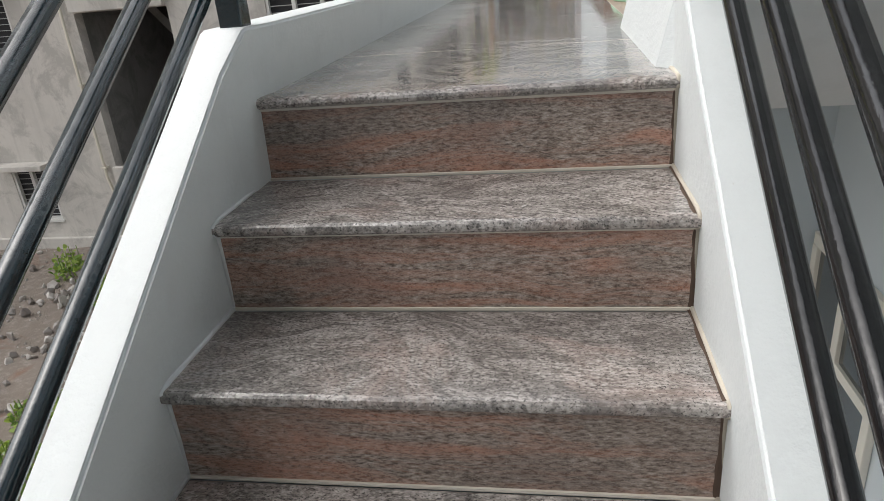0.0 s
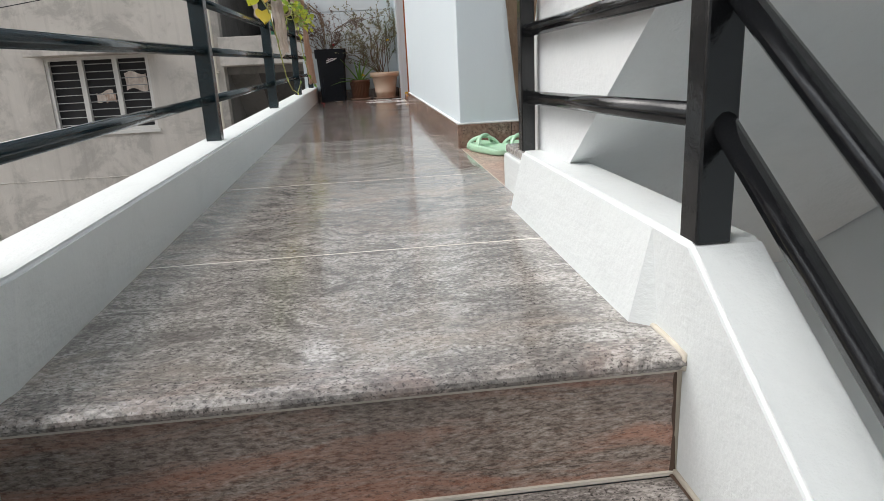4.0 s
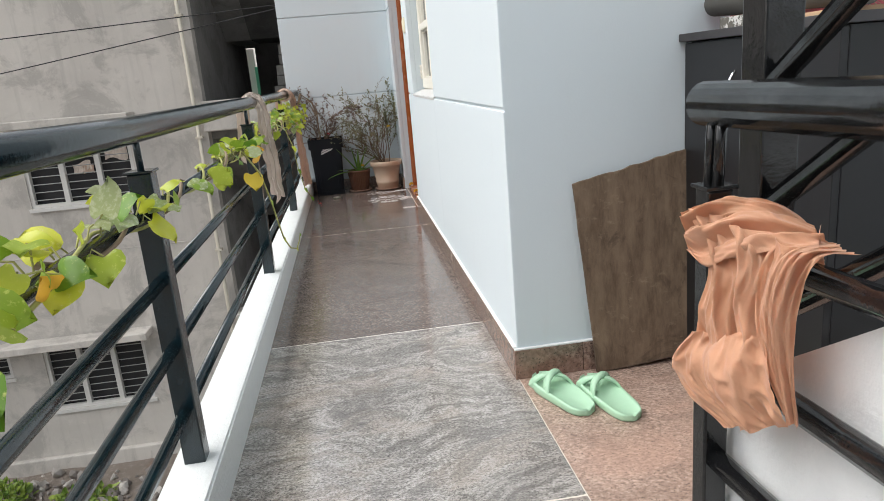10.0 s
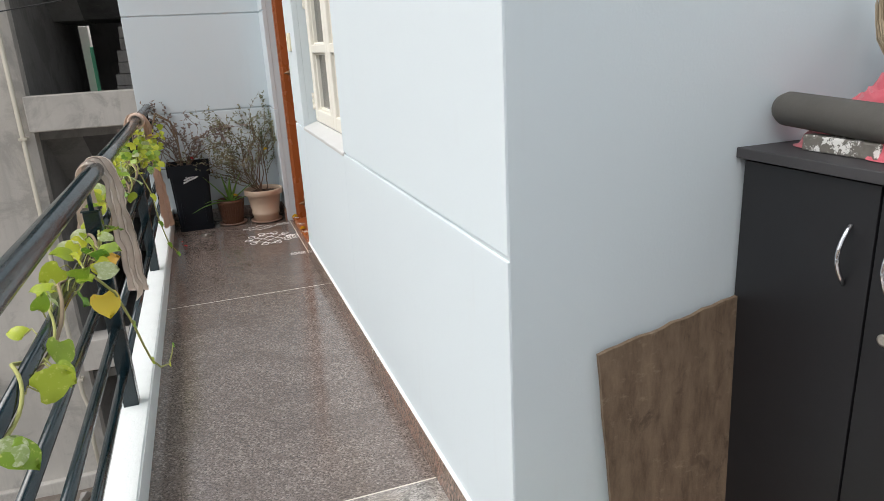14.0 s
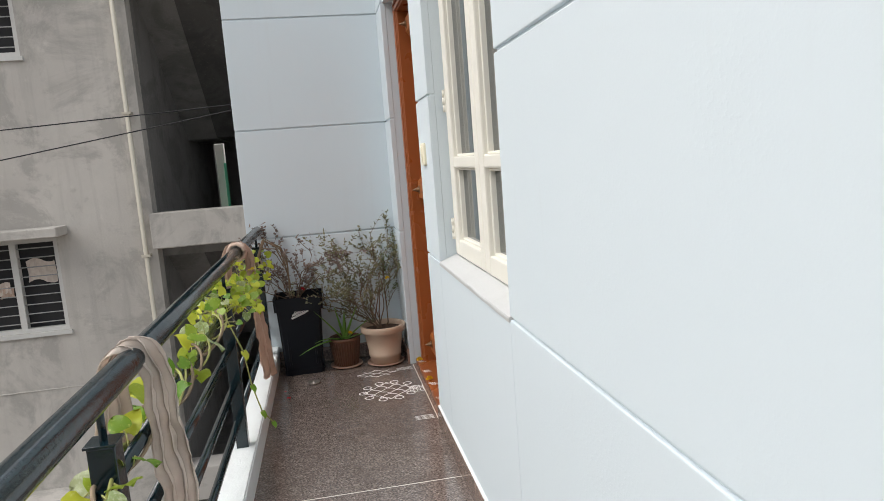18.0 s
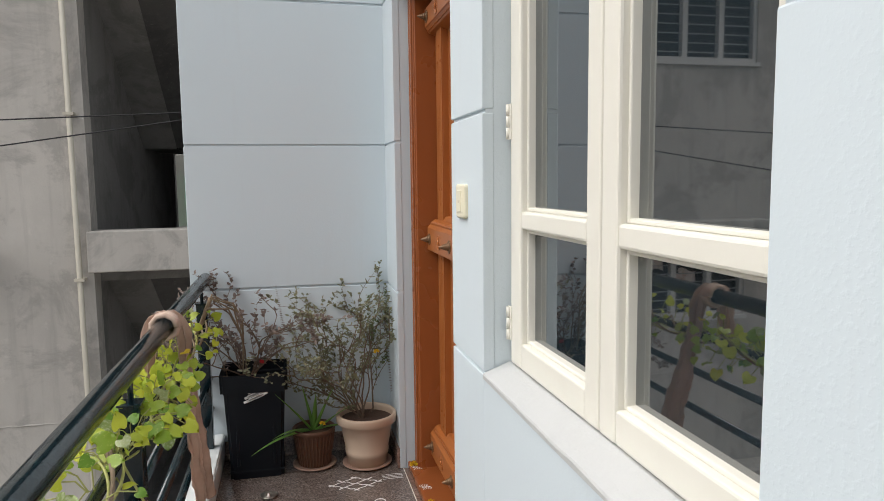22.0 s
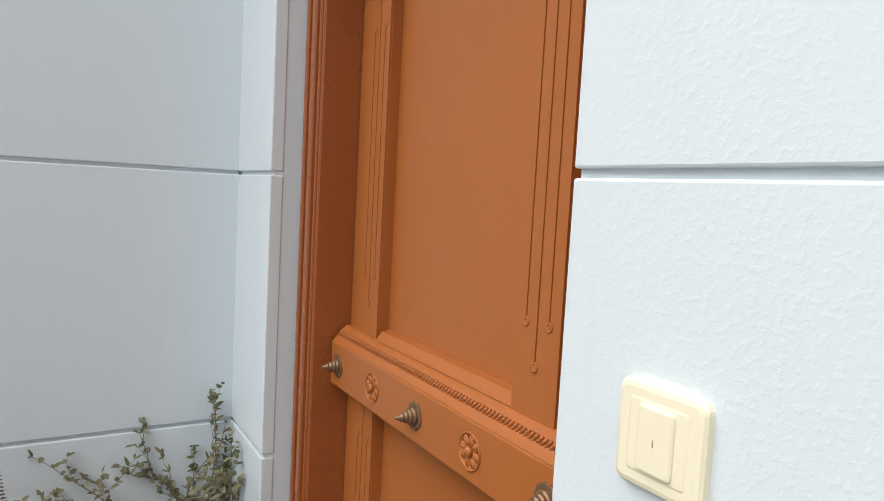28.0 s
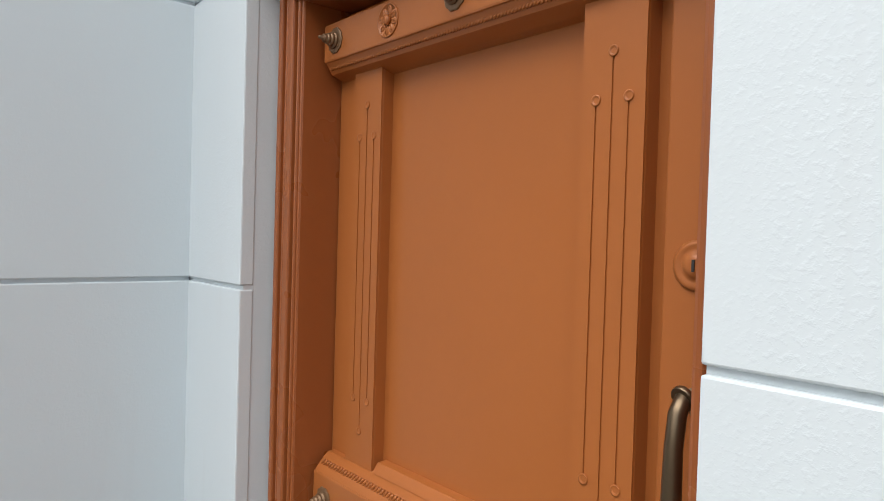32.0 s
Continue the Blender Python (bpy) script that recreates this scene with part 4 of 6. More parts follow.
for a, wa, b, wb in ((1.998, 0.058, 2.484, 0.072), (WIN0 + 0.014, 0.066, 1.994, 0.060)):
    z0, z1 = FZ + 0.004, G3 - 0.03
    s = part("sash", boxbm(0.064, a, z0, 0.108, a + wa, z1, 0.006), CREAM, win)
    part("stile", boxbm(0.064, b - wb, z0, 0.108, b, z1, 0.006), CREAM, s)
    part("rail", boxbm(0.065, a + wa, z0, 0.108, b - wb, z0 + 0.062, 0.005), CREAM, s)
    part("rail", boxbm(0.065, a + wa, z1 - 0.066, 0.108, b - wb, z1, 0.005), CREAM, s)
    part("glazing_bar", boxbm(0.065, a + wa, 1.166, 0.108, b - wb, 1.208, 0.006), CREAM, s)
    for p, q in ((z0 + 0.062, 1.166), (1.208, z1 - 0.066)):
        bm = bmesh.new()
        ya0, yb0 = a + wa, b - wb
        for (ya, yb, za, zb) in ((ya0, ya0 + 0.009, p, q), (yb0 - 0.009, yb0, p, q), (ya0 + 0.009, yb0 - 0.009, p, p + 0.009), (ya0 + 0.009, yb0 - 0.009, q - 0.009, q)):
            box(bm, 0.080, ya, za, 0.104, yb, zb, 0.003)
        part("glazing_bead", bm, CREAM, s)
        part("glass_pane", boxbm(GX - 0.002, ya0 - 0.003, p - 0.003, GX + 0.002, yb0 + 0.003, q + 0.003), GLASS, s)
for z in (1.42, 0.93, 1.95):
    hinge = part("hinge", boxbm(0.0605, WIN1 - 0.034, z - 0.042, 0.0645, WIN1 - 0.010, z + 0.042, 0.001), CREAM, win)
    for k in range(3):
        part("knuckle", tube(bmesh.new(), [(0.0585, WIN1 - 0.021, z - 0.041 + 0.028 * k), (0.0585, WIN1 - 0.021, z - 0.015 + 0.028 * k)], 0.0052, 10), CREAM, hinge)

# ---- bell switch ----
sw = thing("light_switch", "cream plastic bell switch on the wall", "switch")
def rounded(y0, z0, y1, z1, r, lo, hi, soft=0.0018):
    """A plate on the wall with rounded corners and a softened rim; lo is nearer the wall."""
    bm = bmesh.new()
    rings = []
    for x, inset in ((lo, 0.0), (hi + soft, 0.0), (hi + soft * 0.3, soft * 0.6), (hi, soft * 1.6)):
        ring = []
        for cy, cz, a0 in ((y1 - r, z1 - r, 0), (y0 + r, z1 - r, 90), (y0 + r, z0 + r, 180), (y1 - r, z0 + r, 270)):
            for k in range(6):
                a = radians(a0 + 18 * k)
                ring.append(bm.verts.new((x, cy + (r - inset) * math.cos(a), cz + (r - inset) * math.sin(a))))
        rings.append(ring)
    for p, q in zip(rings, rings[1:]):
        for k in range(len(p)):
            bm.faces.new((p[k], p[(k + 1) % len(p)], q[(k + 1) % len(p)], q[k]))
    bm.faces.new(rings[-1])
    bmesh.ops.recalc_face_normals(bm, faces=bm.faces)
    return bm


plate = part("plate", rounded(2.643, 1.180, 2.735, 1.272, 0.011, 0.001, -0.011, 0.004), PLASTIC, sw)
part("rocker_frame", rounded(2.657, 1.193, 2.721, 1.259, 0.0045, -0.010, -0.0118), PLASTIC, plate)
part("rocker", rounded(2.670, 1.197, 2.708, 1.255, 0.0045, -0.011, -0.0150), PLASTIC, plate)
part("mark", boxbm(-0.0156, 2.6885, 1.222, -0.0148, 2.6895, 1.228), SAUCER, plate)

# ---- alcove: cabinet, board, slippers ----
cab = thing("shoe_cabinet", "black laminate two-door cabinet against the alcove wall", "cabinet")
CY0, CY1 = -0.625, -0.012
part("body", boxbm(0.538, CY0, 0.05, 0.898, CY1, 0.938, 0.002), LAMINATE, cab)
part("plinth", boxbm(0.575, CY0 + 0.02, 0.001, 0.89, CY1 - 0.01, 0.05), TAN, cab)
part("top_board", boxbm(0.505, CY0 - 0.012, 0.939, 0.898, CY1 + 0.008, 0.960, 0.002), DUSTY, cab, "dusty black top board")
for y0, y1, yh in ((-0.312, CY1, -0.266), (CY0, -0.3145, -0.351)):
    d = part("cabinet_door", boxbm(0.520, y0 + 0.001, 0.04, 0.5375, y1 - 0.001, 0.934, 0.0015), LAMINATE, cab)
    zs = [0.752 + 0.0135 * k for k in range(9)]
    bow = [(0.520 - 0.022 * math.sin(math.pi * k / 8) - 0.001, yh, z) for k, z in enumerate(zs)]
    part("handle", tube(bmesh.new(), bow, 0.0042, 10), CHROME, d, "bowed chrome handle")
part("lock", lathe(bmesh.new(), [(0.011, 0), (0.011, 0.003), (0.007, 0.004), (0.004, 0.002)], (0.520, -0.353, 0.680), 20, Matrix.Rotation(radians(-90), 4, "Y")), STEEL, cab, "small round steel lock")

board = thing("plywood_board", "weathered brown plywood offcut leaning on the alcove wall", "board")
bm = bmesh.new()
rb = random.Random(3)
top = [(0.182 + (0.534 - 0.182) * k / 14, 0.580 + 0.067 * k / 14 + rb.uniform(-0.003, 0.003)) for k in range(15)]
left = [(0.234 - 0.052 * k / 8 + rb.uniform(-0.0015, 0.0015), 0.002 + 0.578 * k / 8) for k in range(8)]
prism(bm, left + top + [(0.536, 0.03), (0.40, 0.012)], -0.009, 0.0, "y")
for v in bm.verts:
    v.co.y += -0.015 - (0.62 - v.co.z) * 0.028
part("sheet", bm, PLY, board)


def slipper(name, x, y, turn, label):
    """A rubber slide: thick contoured sole with two crossing straps."""
    s = thing(name, label, "slipper", "pair of slippers", at=(x, y, 0))
    n = 26
    def half(u):
        return 0.038 + 0.010 * math.sin(math.pi * (u * 0.9 + 0.25)) ** 2 + 0.006 * u
    bm = bmesh.new()
    rows = []
    for k in range(n):
        u = k / (n - 1)
        w = half(u) * math.sqrt(max(0.0, 1 - (abs(2 * u - 1) ** 5)))
        w = max(w, 0.006)
        yy = 0.125 - 0.25 * u
        dip = 0.006 * math.sin(math.pi * u)
        hz = 0.031 - 0.009 * u * u
        ring = [(-w * 0.94, 0.002), (-w, 0.008), (-w, hz - 0.006), (-w * 0.93, hz + 0.001), (-w * 0.80, hz - 0.004), (0, hz - 0.007 - dip * 0.4), (w * 0.80, hz - 0.004), (w * 0.93, hz + 0.001), (w, hz - 0.006), (w, 0.008), (w * 0.94, 0.002)]
        rows.append([bm.verts.new((a, yy, max(b, 0.001))) for a, b in ring])
    for a, b in zip(rows, rows[1:]):
        for i in range(len(a) - 1):
            bm.faces.new((a[i], b[i], b[i + 1], a[i + 1])).smooth = True
        bm.faces.new((a[-1], b[-1], b[0], a[0]))
    bm.faces.new(rows[0])
    bm.faces.new(rows[-1][::-1])
    part("sole", bm, MINT, s)
    for y0, y1, lift in ((0.090, 0.012, 0.044), (0.004, 0.082, 0.051)):
        bm = bmesh.new()
        rows = []
        for k in range(15):
            a = math.pi * k / 14
            xx = -0.047 * math.cos(a)
            zz = 0.014 + lift * math.sin(a) ** 0.75
            yc = y0 + (y1 - y0) * k / 14
            rows.append([bm.verts.new(p) for p in ((xx, yc - 0.013, zz - 0.002), (xx, yc, zz + 0.002), (xx, yc + 0.013, zz - 0.002), (xx * 0.92, yc + 0.012, zz - 0.008), (xx * 0.92, yc - 0.012, zz - 0.008))])
        for p, q in zip(rows, rows[1:]):
            for i in range(5):
                bm.faces.new((p[i], p[(i + 1) % 5], q[(i + 1) % 5], q[i])).smooth = True
        part("strap", bm, MINT, s)
    s.rotation_euler = (0, 0, radians(turn))
    return s


slipper("slipper", 0.085, -0.161, 17, "mint green rubber slide on the pink granite")
slipper("slipper", 0.200, -0.219, 10, "mint green rubber slide turned slightly outwards")

# things on the cabinet
rollm = thing("rolled_mat", "dark grey rolled rubber mat lying on the cabinet", "mat")
part("roll", tube(bmesh.new(), [(0.600, -0.016, 1.030), (0.598, -0.024, 1.031), (0.596, -0.034, 1.031), (0.585, -0.40, 1.014), (0.575, -0.62, 1.003)], 0.034, 22, taper=[0.018, 0.028, 0.033, 0.033, 0.033]), MAT_GREY, rollm)
blk = thing("paint_block", "grey block splashed with white paint under the mat", "block")
part("block", boxbm(0.570, -0.26, 0.9605, 0.69, -0.10, 0.990, 0.003), STAINED, blk)
tb = thing("tan_sheet", "thin tan board lying on the cabinet top", "board")
part("sheet", boxbm(0.54, -0.60, 0.9605, 0.76, -0.30, 0.970, 0.001), TAN, tb)


def heap(bm, c, rx, ry, h, seed, n=26):
    """A crumpled cloth heap."""
    rows = []
    for i in range(n):
        u = i / (n - 1)
        row = []
        for j in range(n * 2):
            a = 2 * math.pi * j / (n * 2)
            f = 1 + 0.18 * math.sin(3 * a + seed) + 0.1 * math.sin(7 * a + 2 * seed)
            q = noise.noise(Vector((math.cos(a) * u * 3 + seed, math.sin(a) * u * 3, seed)))
            q2 = abs(noise.noise(Vector((math.cos(a) * u * 7 + seed, math.sin(a) * u * 7, seed + 4))))
            row.append(bm.verts.new((c[0] + rx * u * f * math.cos(a), c[1] + ry * u * f * math.sin(a), c[2] + max(0.0, h * (1 - u ** 2.2) + h * 0.45 * q * (1 - u * 0.6) - h * 0.5 * q2) + 0.001)))
        rows.append(row)
    for a, b in zip(rows, rows[1:]):
        for j in range(len(a)):
            bm.faces.new((a[j], b[j], b[(j + 1) % len(a)], a[(j + 1) % len(a)])).smooth = True
    return bm


red = thing("red_cloth", "crumpled red cloth heaped on the cabinet", "cloth")
part("cloth", heap(bmesh.new(), (0.715, -0.235, 0.961), 0.16, 0.195, 0.145, 2.0, 36), CRIMSON, red)
br = thing("grass_broom", "dry grass hand broom lying on the red cloth", "broom")
rg = random.Random(9)
bm = bmesh.new()
for k in range(1500):
    a, b, c = rg.gauss(0, 1), rg.gauss(0, 1), rg.gauss(0, 1)
    sp = rg.uniform(0.6, 1.0)
    pts = []
    for q, (p, s) in enumerate((((0.792, -0.066, 1.222), 0.010), ((0.788, -0.078, 1.185), 0.011), ((0.778, -0.100, 1.155), 0.013), ((0.760, -0.145, 1.126), 0.016), ((0.745, -0.21, 1.118), 0.024), ((0.732, -0.29, 1.108), 0.034), ((0.715, -0.37, 1.092), 0.047), ((0.700, -0.45, 1.070), 0.060))):
        pts.append(Vector((p[0] + s * a, min(p[1] + s * b * 0.7, -0.012), p[2] + s * c * 0.8)))
        if q >= 3 and q / 7 > sp:
            break
    tube(bm, pts, 0.0009, 3, False)
part("bristles", bm, GRASS_BROOM, br)
part("binding", tube(bmesh.new(), [(0.7905, -0.070, 1.207), (0.7885, -0.076, 1.190)], 0.019, 14), ROOT, br)

# ---- cloths: gathered strips and a crumpled rag ----
def sheet(pos, shape):
    bm = bmesh.new()
    r, c = shape
    vs = [[bm.verts.new(pos(i / (r - 1), j / (c - 1))) for j in range(c)] for i in range(r)]
    for i in range(r - 1):
        for j in range(c - 1):
            bm.faces.new((vs[i][j], vs[i][j + 1], vs[i + 1][j + 1], vs[i + 1][j])).smooth = True
    bmesh.ops.solidify(bm, geom=bm.faces[:], thickness=0.0014)
    return bm


def crumple(p, amount, scale):
    q = Vector(p) * scale
    return Vector((noise.noise(q), noise.noise(q + Vector((7.1, 0, 0))), noise.noise(q + Vector((0, 9.3, 0))))) * amount


def along(path, f):
    """A point on a polyline, by share of its length."""
    path = [Vector(p) for p in path]
    ls = [(b - a).length for a, b in zip(path, path[1:])]
    d = f * sum(ls)
    for a, b, ln in zip(path, path[1:], ls):
        if d <= ln:
            return a.lerp(b, d / ln)
        d -= ln
    return path[-1]


def smooth_path(pts, n=40):
    """The same path with its corners eased."""
    q = [along(pts, k / (n - 1)) for k in range(n)]
    for _ in range(3):
        q = [q[0]] + [(q[k - 1] + q[k] * 2 + q[k + 1]) / 4 for k in range(1, n - 1)] + [q[-1]]
    return q


def bundle(path, across, depth, width, pleats, seed, ragged=0.03, wild=1.5):
    """A cloth gathered into pleats and swept along a path; width and depth are (start, middle, end)."""
    path = smooth_path(path)
    across = Vector(across).normalized()
    def three(v, f):
        return v[0] + (v[1] - v[0]) * f * 2 if f < 0.5 else v[1] + (v[2] - v[1]) * (f * 2 - 1)
    def at(f, s):
        tear = ragged * noise.noise(Vector((s * 4.0, seed, 1.3)))
        ff = min(max(0.03 + f * 0.94 + tear * (f - 0.5) * 2, 0.0), 1.0)
        c = along(path, ff)
        d = (along(path, min(1, ff + 0.02)) - along(path, max(0, ff - 0.02))).normalized()
        nrm = d.cross(across)
        nrm = nrm.normalized() if nrm.length > 1e-6 else Vector((1, 0, 0))
        ph = 6.2832 * pleats * s + wild * noise.noise(Vector((ff * 3.0, seed, s * 2.0))) + seed
        amp = three(depth, ff) * (0.7 + 0.5 * noise.noise(Vector((s * 5, ff * 2.5, seed + 3))))
        w = three(width, ff)
        off = across * ((s - 0.5) * w + 0.18 * w / pleats * math.sin(2 * ph)) + nrm * amp * math.sin(ph)
        p = c + off
        return p + crumple(p, 0.004 + 0.001 * wild, 36) + crumple(p, 0.007 + 0.0025 * wild, 13 + seed * 0.1)
    return sheet(at, (64, 16 * int(pleats) + 1))


rag = thing("peach_rag", "peach cotton rag thrown over the railing post", "cloth")
# one crumpled cloth: folds gathered under the post's cap, a panel and a loose strip down the walkway side, a pocket at the foot and a tail behind
def between(pts, f):
    """A point on an eased line through a few places."""
    k = min(int(f * (len(pts) - 1)), len(pts) - 2)
    g = f * (len(pts) - 1) - k
    q = [Vector(pts[min(max(k + j, 0), len(pts) - 1)]) for j in (-1, 0, 1, 2)]
    return 0.5 * (2 * q[1] + (q[2] - q[0]) * g + (2 * q[0] - 5 * q[1] + 4 * q[2] - q[3]) * g * g + (3 * q[1] - q[0] - 3 * q[2] + q[3]) * g ** 3)


def fold(first, last, pleats, depth, slant, bulge, seed, out=(-0.80, -0.55, 0.15), size=(56, 56)):
    """A piece of cloth between two edges, with pleats running along them, a swell in the middle and sharp small wrinkles."""
    out = Vector(out).normalized()
    def at(f, g):
        g2 = g + 0.06 * noise.noise(Vector((f * 3, g * 2, seed)))
        p = between(first, f).lerp(between(last, f), g)
        ph = 6.2832 * pleats * (g2 + slant * f) + seed
        w = math.sin(ph) + 0.30 * math.sin(2 * ph + 0.9) * math.sin(3 * f + seed)
        edge = min(1.0, 4 * g + 0.35, 4 * (1 - g) + 0.35)
        crease = 1 - 2.4 * abs(noise.noise(Vector((g * 6.5 + slant * f * 6, f * 1.8 - g * 0.8, seed * 1.7))))
        small = 1 - 2.4 * abs(noise.noise(Vector((g * 13 - f * 3, f * 4.5 + g * 3, seed * 2.3))))
        p += out * (depth * w * edge + bulge * math.sin(math.pi * g) * math.sin(math.pi * min(1.0, f * 1.05)) + 0.0085 * (crease - 0.5) + 0.0036 * (small - 0.5))
        p.z += 0.004 * noise.noise(Vector((g * 6, f * 2, seed + 4)))
        return p
    return sheet(at, size)


PIECES = {
    "hanging_panel": fold([(-0.036, -1.118, 0.735), (-0.038, -1.155, 0.680), (-0.044, -1.150, 0.615), (-0.040, -1.138, 0.560)], [(-0.020, -1.290, 0.728), (-0.024, -1.270, 0.690), (-0.028, -1.262, 0.640), (-0.024, -1.275, 0.590)], 2.2, 0.0100, -0.35, 0.004, 1),
    "turned_up_fold": fold([(-0.042, -1.138, 0.590), (-0.060, -1.118, 0.552), (-0.056, -1.132, 0.518), (-0.036, -1.195, 0.490)], [(-0.036, -1.262, 0.632), (-0.040, -1.280, 0.605), (-0.038, -1.292, 0.575), (-0.034, -1.304, 0.548)], 1.3, 0.0085, 0.25, 0.012, 2),
    "loose_strip": fold([(0.030, -1.262, 0.722), (-0.026, -1.258, 0.718), (-0.036, -1.250, 0.660), (-0.034, -1.266, 0.605), (-0.030, -1.296, 0.560)], [(0.020, -1.318, 0.722), (-0.022, -1.322, 0.725), (-0.033, -1.312, 0.682), (-0.034, -1.308, 0.625), (-0.030, -1.316, 0.556)], 1.2, 0.0065, 0.1, 0.007, 3),
    "gathered_top": fold([(-0.050, -1.118, 0.732), (-0.030, -1.128, 0.744), (0.008, -1.136, 0.748), (0.042, -1.160, 0.738), (0.072, -1.170, 0.716)], [(-0.046, -1.130, 0.684), (-0.042, -1.165, 0.676), (-0.036, -1.210, 0.700), (-0.026, -1.265, 0.718), (0.006, -1.300, 0.726)], 2.6, 0.0105, 0.22, 0.012, 4, (-0.5, -0.6, 0.6)),
    "tail": fold([(0.000, -1.290, 0.732), (0.050, -1.225, 0.728), (0.088, -1.175, 0.698), (0.108, -1.160, 0.655)], [(0.030, -1.260, 0.700), (0.066, -1.190, 0.672), (0.088, -1.165, 0.652), (0.110, -1.155, 0.632)], 1.5, 0.0075, 0.1, 0.010, 5, (-0.5, -0.8, 0.3), (48, 32)),
}
for name, piece in PIECES.items():
    part(name, piece, PEACH, rag)


def over_rail(name, label, y, front, back, mat, seed, width, depth, pleats, lean):
    """A long gathered rag laid across the handrail and left to hang."""
    t = thing(name, label, "cloth")
    r = 0.027 + depth[1] + 0.010
    path = [(XP - r - 0.006, y - 0.02, TOP_Z - back), (XP - r, y - 0.006, TOP_Z - 0.04)]
    path += [(XP - r * math.cos(a), y + 0.003 * k, TOP_Z + r * math.sin(a)) for k, a in enumerate((0.5, 1.0, 1.57, 2.1, 2.6))]
    path += [(XP + r, y + 0.02, TOP_Z - 0.05), (XP + r + 0.006, y + lean * 0.5, TOP_Z - front * 0.5), (XP + r + 0.014, y + lean, TOP_Z - front)]
    part("cloth", bundle(path, (0.65, 1, 0), depth, width, pleats, seed, 0.06), mat, t)
    return t


over_rail("beige_rag", "long beige cotton rag hung over the handrail", 1.30, 0.47, 0.26, RAG, 5, (0.075, 0.085, 0.085), (0.010, 0.008, 0.010), 3, 0.06)
rag2 = over_rail("twisted_rag", "narrow brownish rag knotted round the handrail", 3.07, 0.70, 0.20, RAG_B, 8, (0.06, 0.060, 0.105), (0.012, 0.009, 0.013), 2, 0.22)
bm = bmesh.new()
for k in range(3):
    pts = [(XP + 0.037 * math.cos(t * 0.7), 3.04 + 0.014 * k + 0.012 * t / 9, TOP_Z + 0.037 * math.sin(t * 0.7)) for t in range(10)]
    tube(bm, pts, 0.009, 8)
part("knot", bm, RAG_B, rag2)

# ---- pots ----
def pot_lathe(name, prof, c, mat, label, cat, soil_r, soil_z, saucer=None, group="potted plants"):
    t = thing(name, label, cat, group)
    part("body", lathe(bmesh.new(), prof, c, 40), mat, t)
    bm = bmesh.new()
    bmesh.ops.create_circle(bm, cap_ends=True, segments=28, radius=soil_r, matrix=Matrix.Translation((c[0], c[1], soil_z)))
    bmesh.ops.subdivide_edges(bm, edges=bm.edges[:], cuts=1)
    part("soil", bm, SOIL_P, t)
    if saucer:
        part("saucer", lathe(bmesh.new(), [(saucer * 0.8, 0.001), (saucer, 0.010), (saucer, 0.016), (saucer * 0.9, 0.012), (saucer * 0.5, 0.008)], c, 36), SAUCER, t, "pinkish plastic saucer")
    return t


PB = (-0.150, 3.905, 0.0)
beige = pot_lathe("flower_pot", [(0.07, 0.010), (0.088, 0.011), (0.092, 0.05), (0.096, 0.053), (0.099, 0.075), (0.096, 0.078), (0.117, 0.195), (0.130, 0.200), (0.136, 0.205), (0.137, 0.236), (0.132, 0.242), (0.122, 0.240), (0.118, 0.225), (0.112, 0.19), (0.10, 0.12)], PB, BEIGE, "beige plastic pot with a rolled rim, holding a dry shrub", "plant pot", 0.117, 0.212, 0.112)
PT = (-0.385, 3.945, 0.0)
brown = pot_lathe("flower_pot", [(0.05, 0.010), (0.068, 0.011), (0.090, 0.16), (0.094, 0.165), (0.096, 0.178), (0.090, 0.182), (0.086, 0.17), (0.08, 0.12)], PT, TERRA, "small dark brown woven-look pot with an aloe", "plant pot", 0.086, 0.168, 0.098)
bm = bmesh.new()
for k in range(34):
    a = 2 * math.pi * k / 34
    tube(bm, [(PT[0] + 0.069 * math.cos(a), PT[1] + 0.069 * math.sin(a), 0.014), (PT[0] + 0.0905 * math.cos(a), PT[1] + 0.0905 * math.sin(a), 0.158)], 0.004, 5, False)
part("ribs", bm, TERRA, brown)

pl = thing("planter", "tall square black plastic planter with a scuffed white patch", "planter", "potted plants")
PX0, PX1, PY0, PY1, PH = -0.765, -0.502, 3.845, 4.07, 0.468
bm = bmesh.new()
inset = 0.022
v0 = [(PX0 + inset, PY0 + inset), (PX1 - inset, PY0 + inset), (PX1 - inset, PY1 - inset), (PX0 + inset, PY1 - inset)]
v1 = [(PX0, PY0), (PX1, PY0), (PX1, PY1), (PX0, PY1)]
rings = []
for q, grow in ((0.0, 0.004), (0.03, 0.004), (0.036, 0.0), (PH - 0.05, 0.0), (PH - 0.044, 0.006), (PH, 0.006), (PH, -0.010), (PH - 0.08, -0.012)):
    f = q / PH
    ring = []
    for (xa, ya), (xb, yb) in zip(v0, v1):
        x, y = xa + (xb - xa) * f, ya + (yb - ya) * f
        cx, cy = (PX0 + PX1) / 2, (PY0 + PY1) / 2
        ring.append(bm.verts.new((x + math.copysign(grow, x - cx), y + math.copysign(grow, y - cy), q + 0.001)))
    rings.append(ring)
for a, b in zip(rings, rings[1:]):
    for k in range(4):
        bm.faces.new((a[k], a[(k + 1) % 4], b[(k + 1) % 4], b[k]))
bm.faces.new(rings[0][::-1])
bmesh.ops.bevel(bm, geom=[e for e in bm.edges if abs(e.verts[0].co.z - e.verts[1].co.z) > 0.02], offset=0.014, segments=3, affect="EDGES")
part("body", bm, PLANTER, pl)
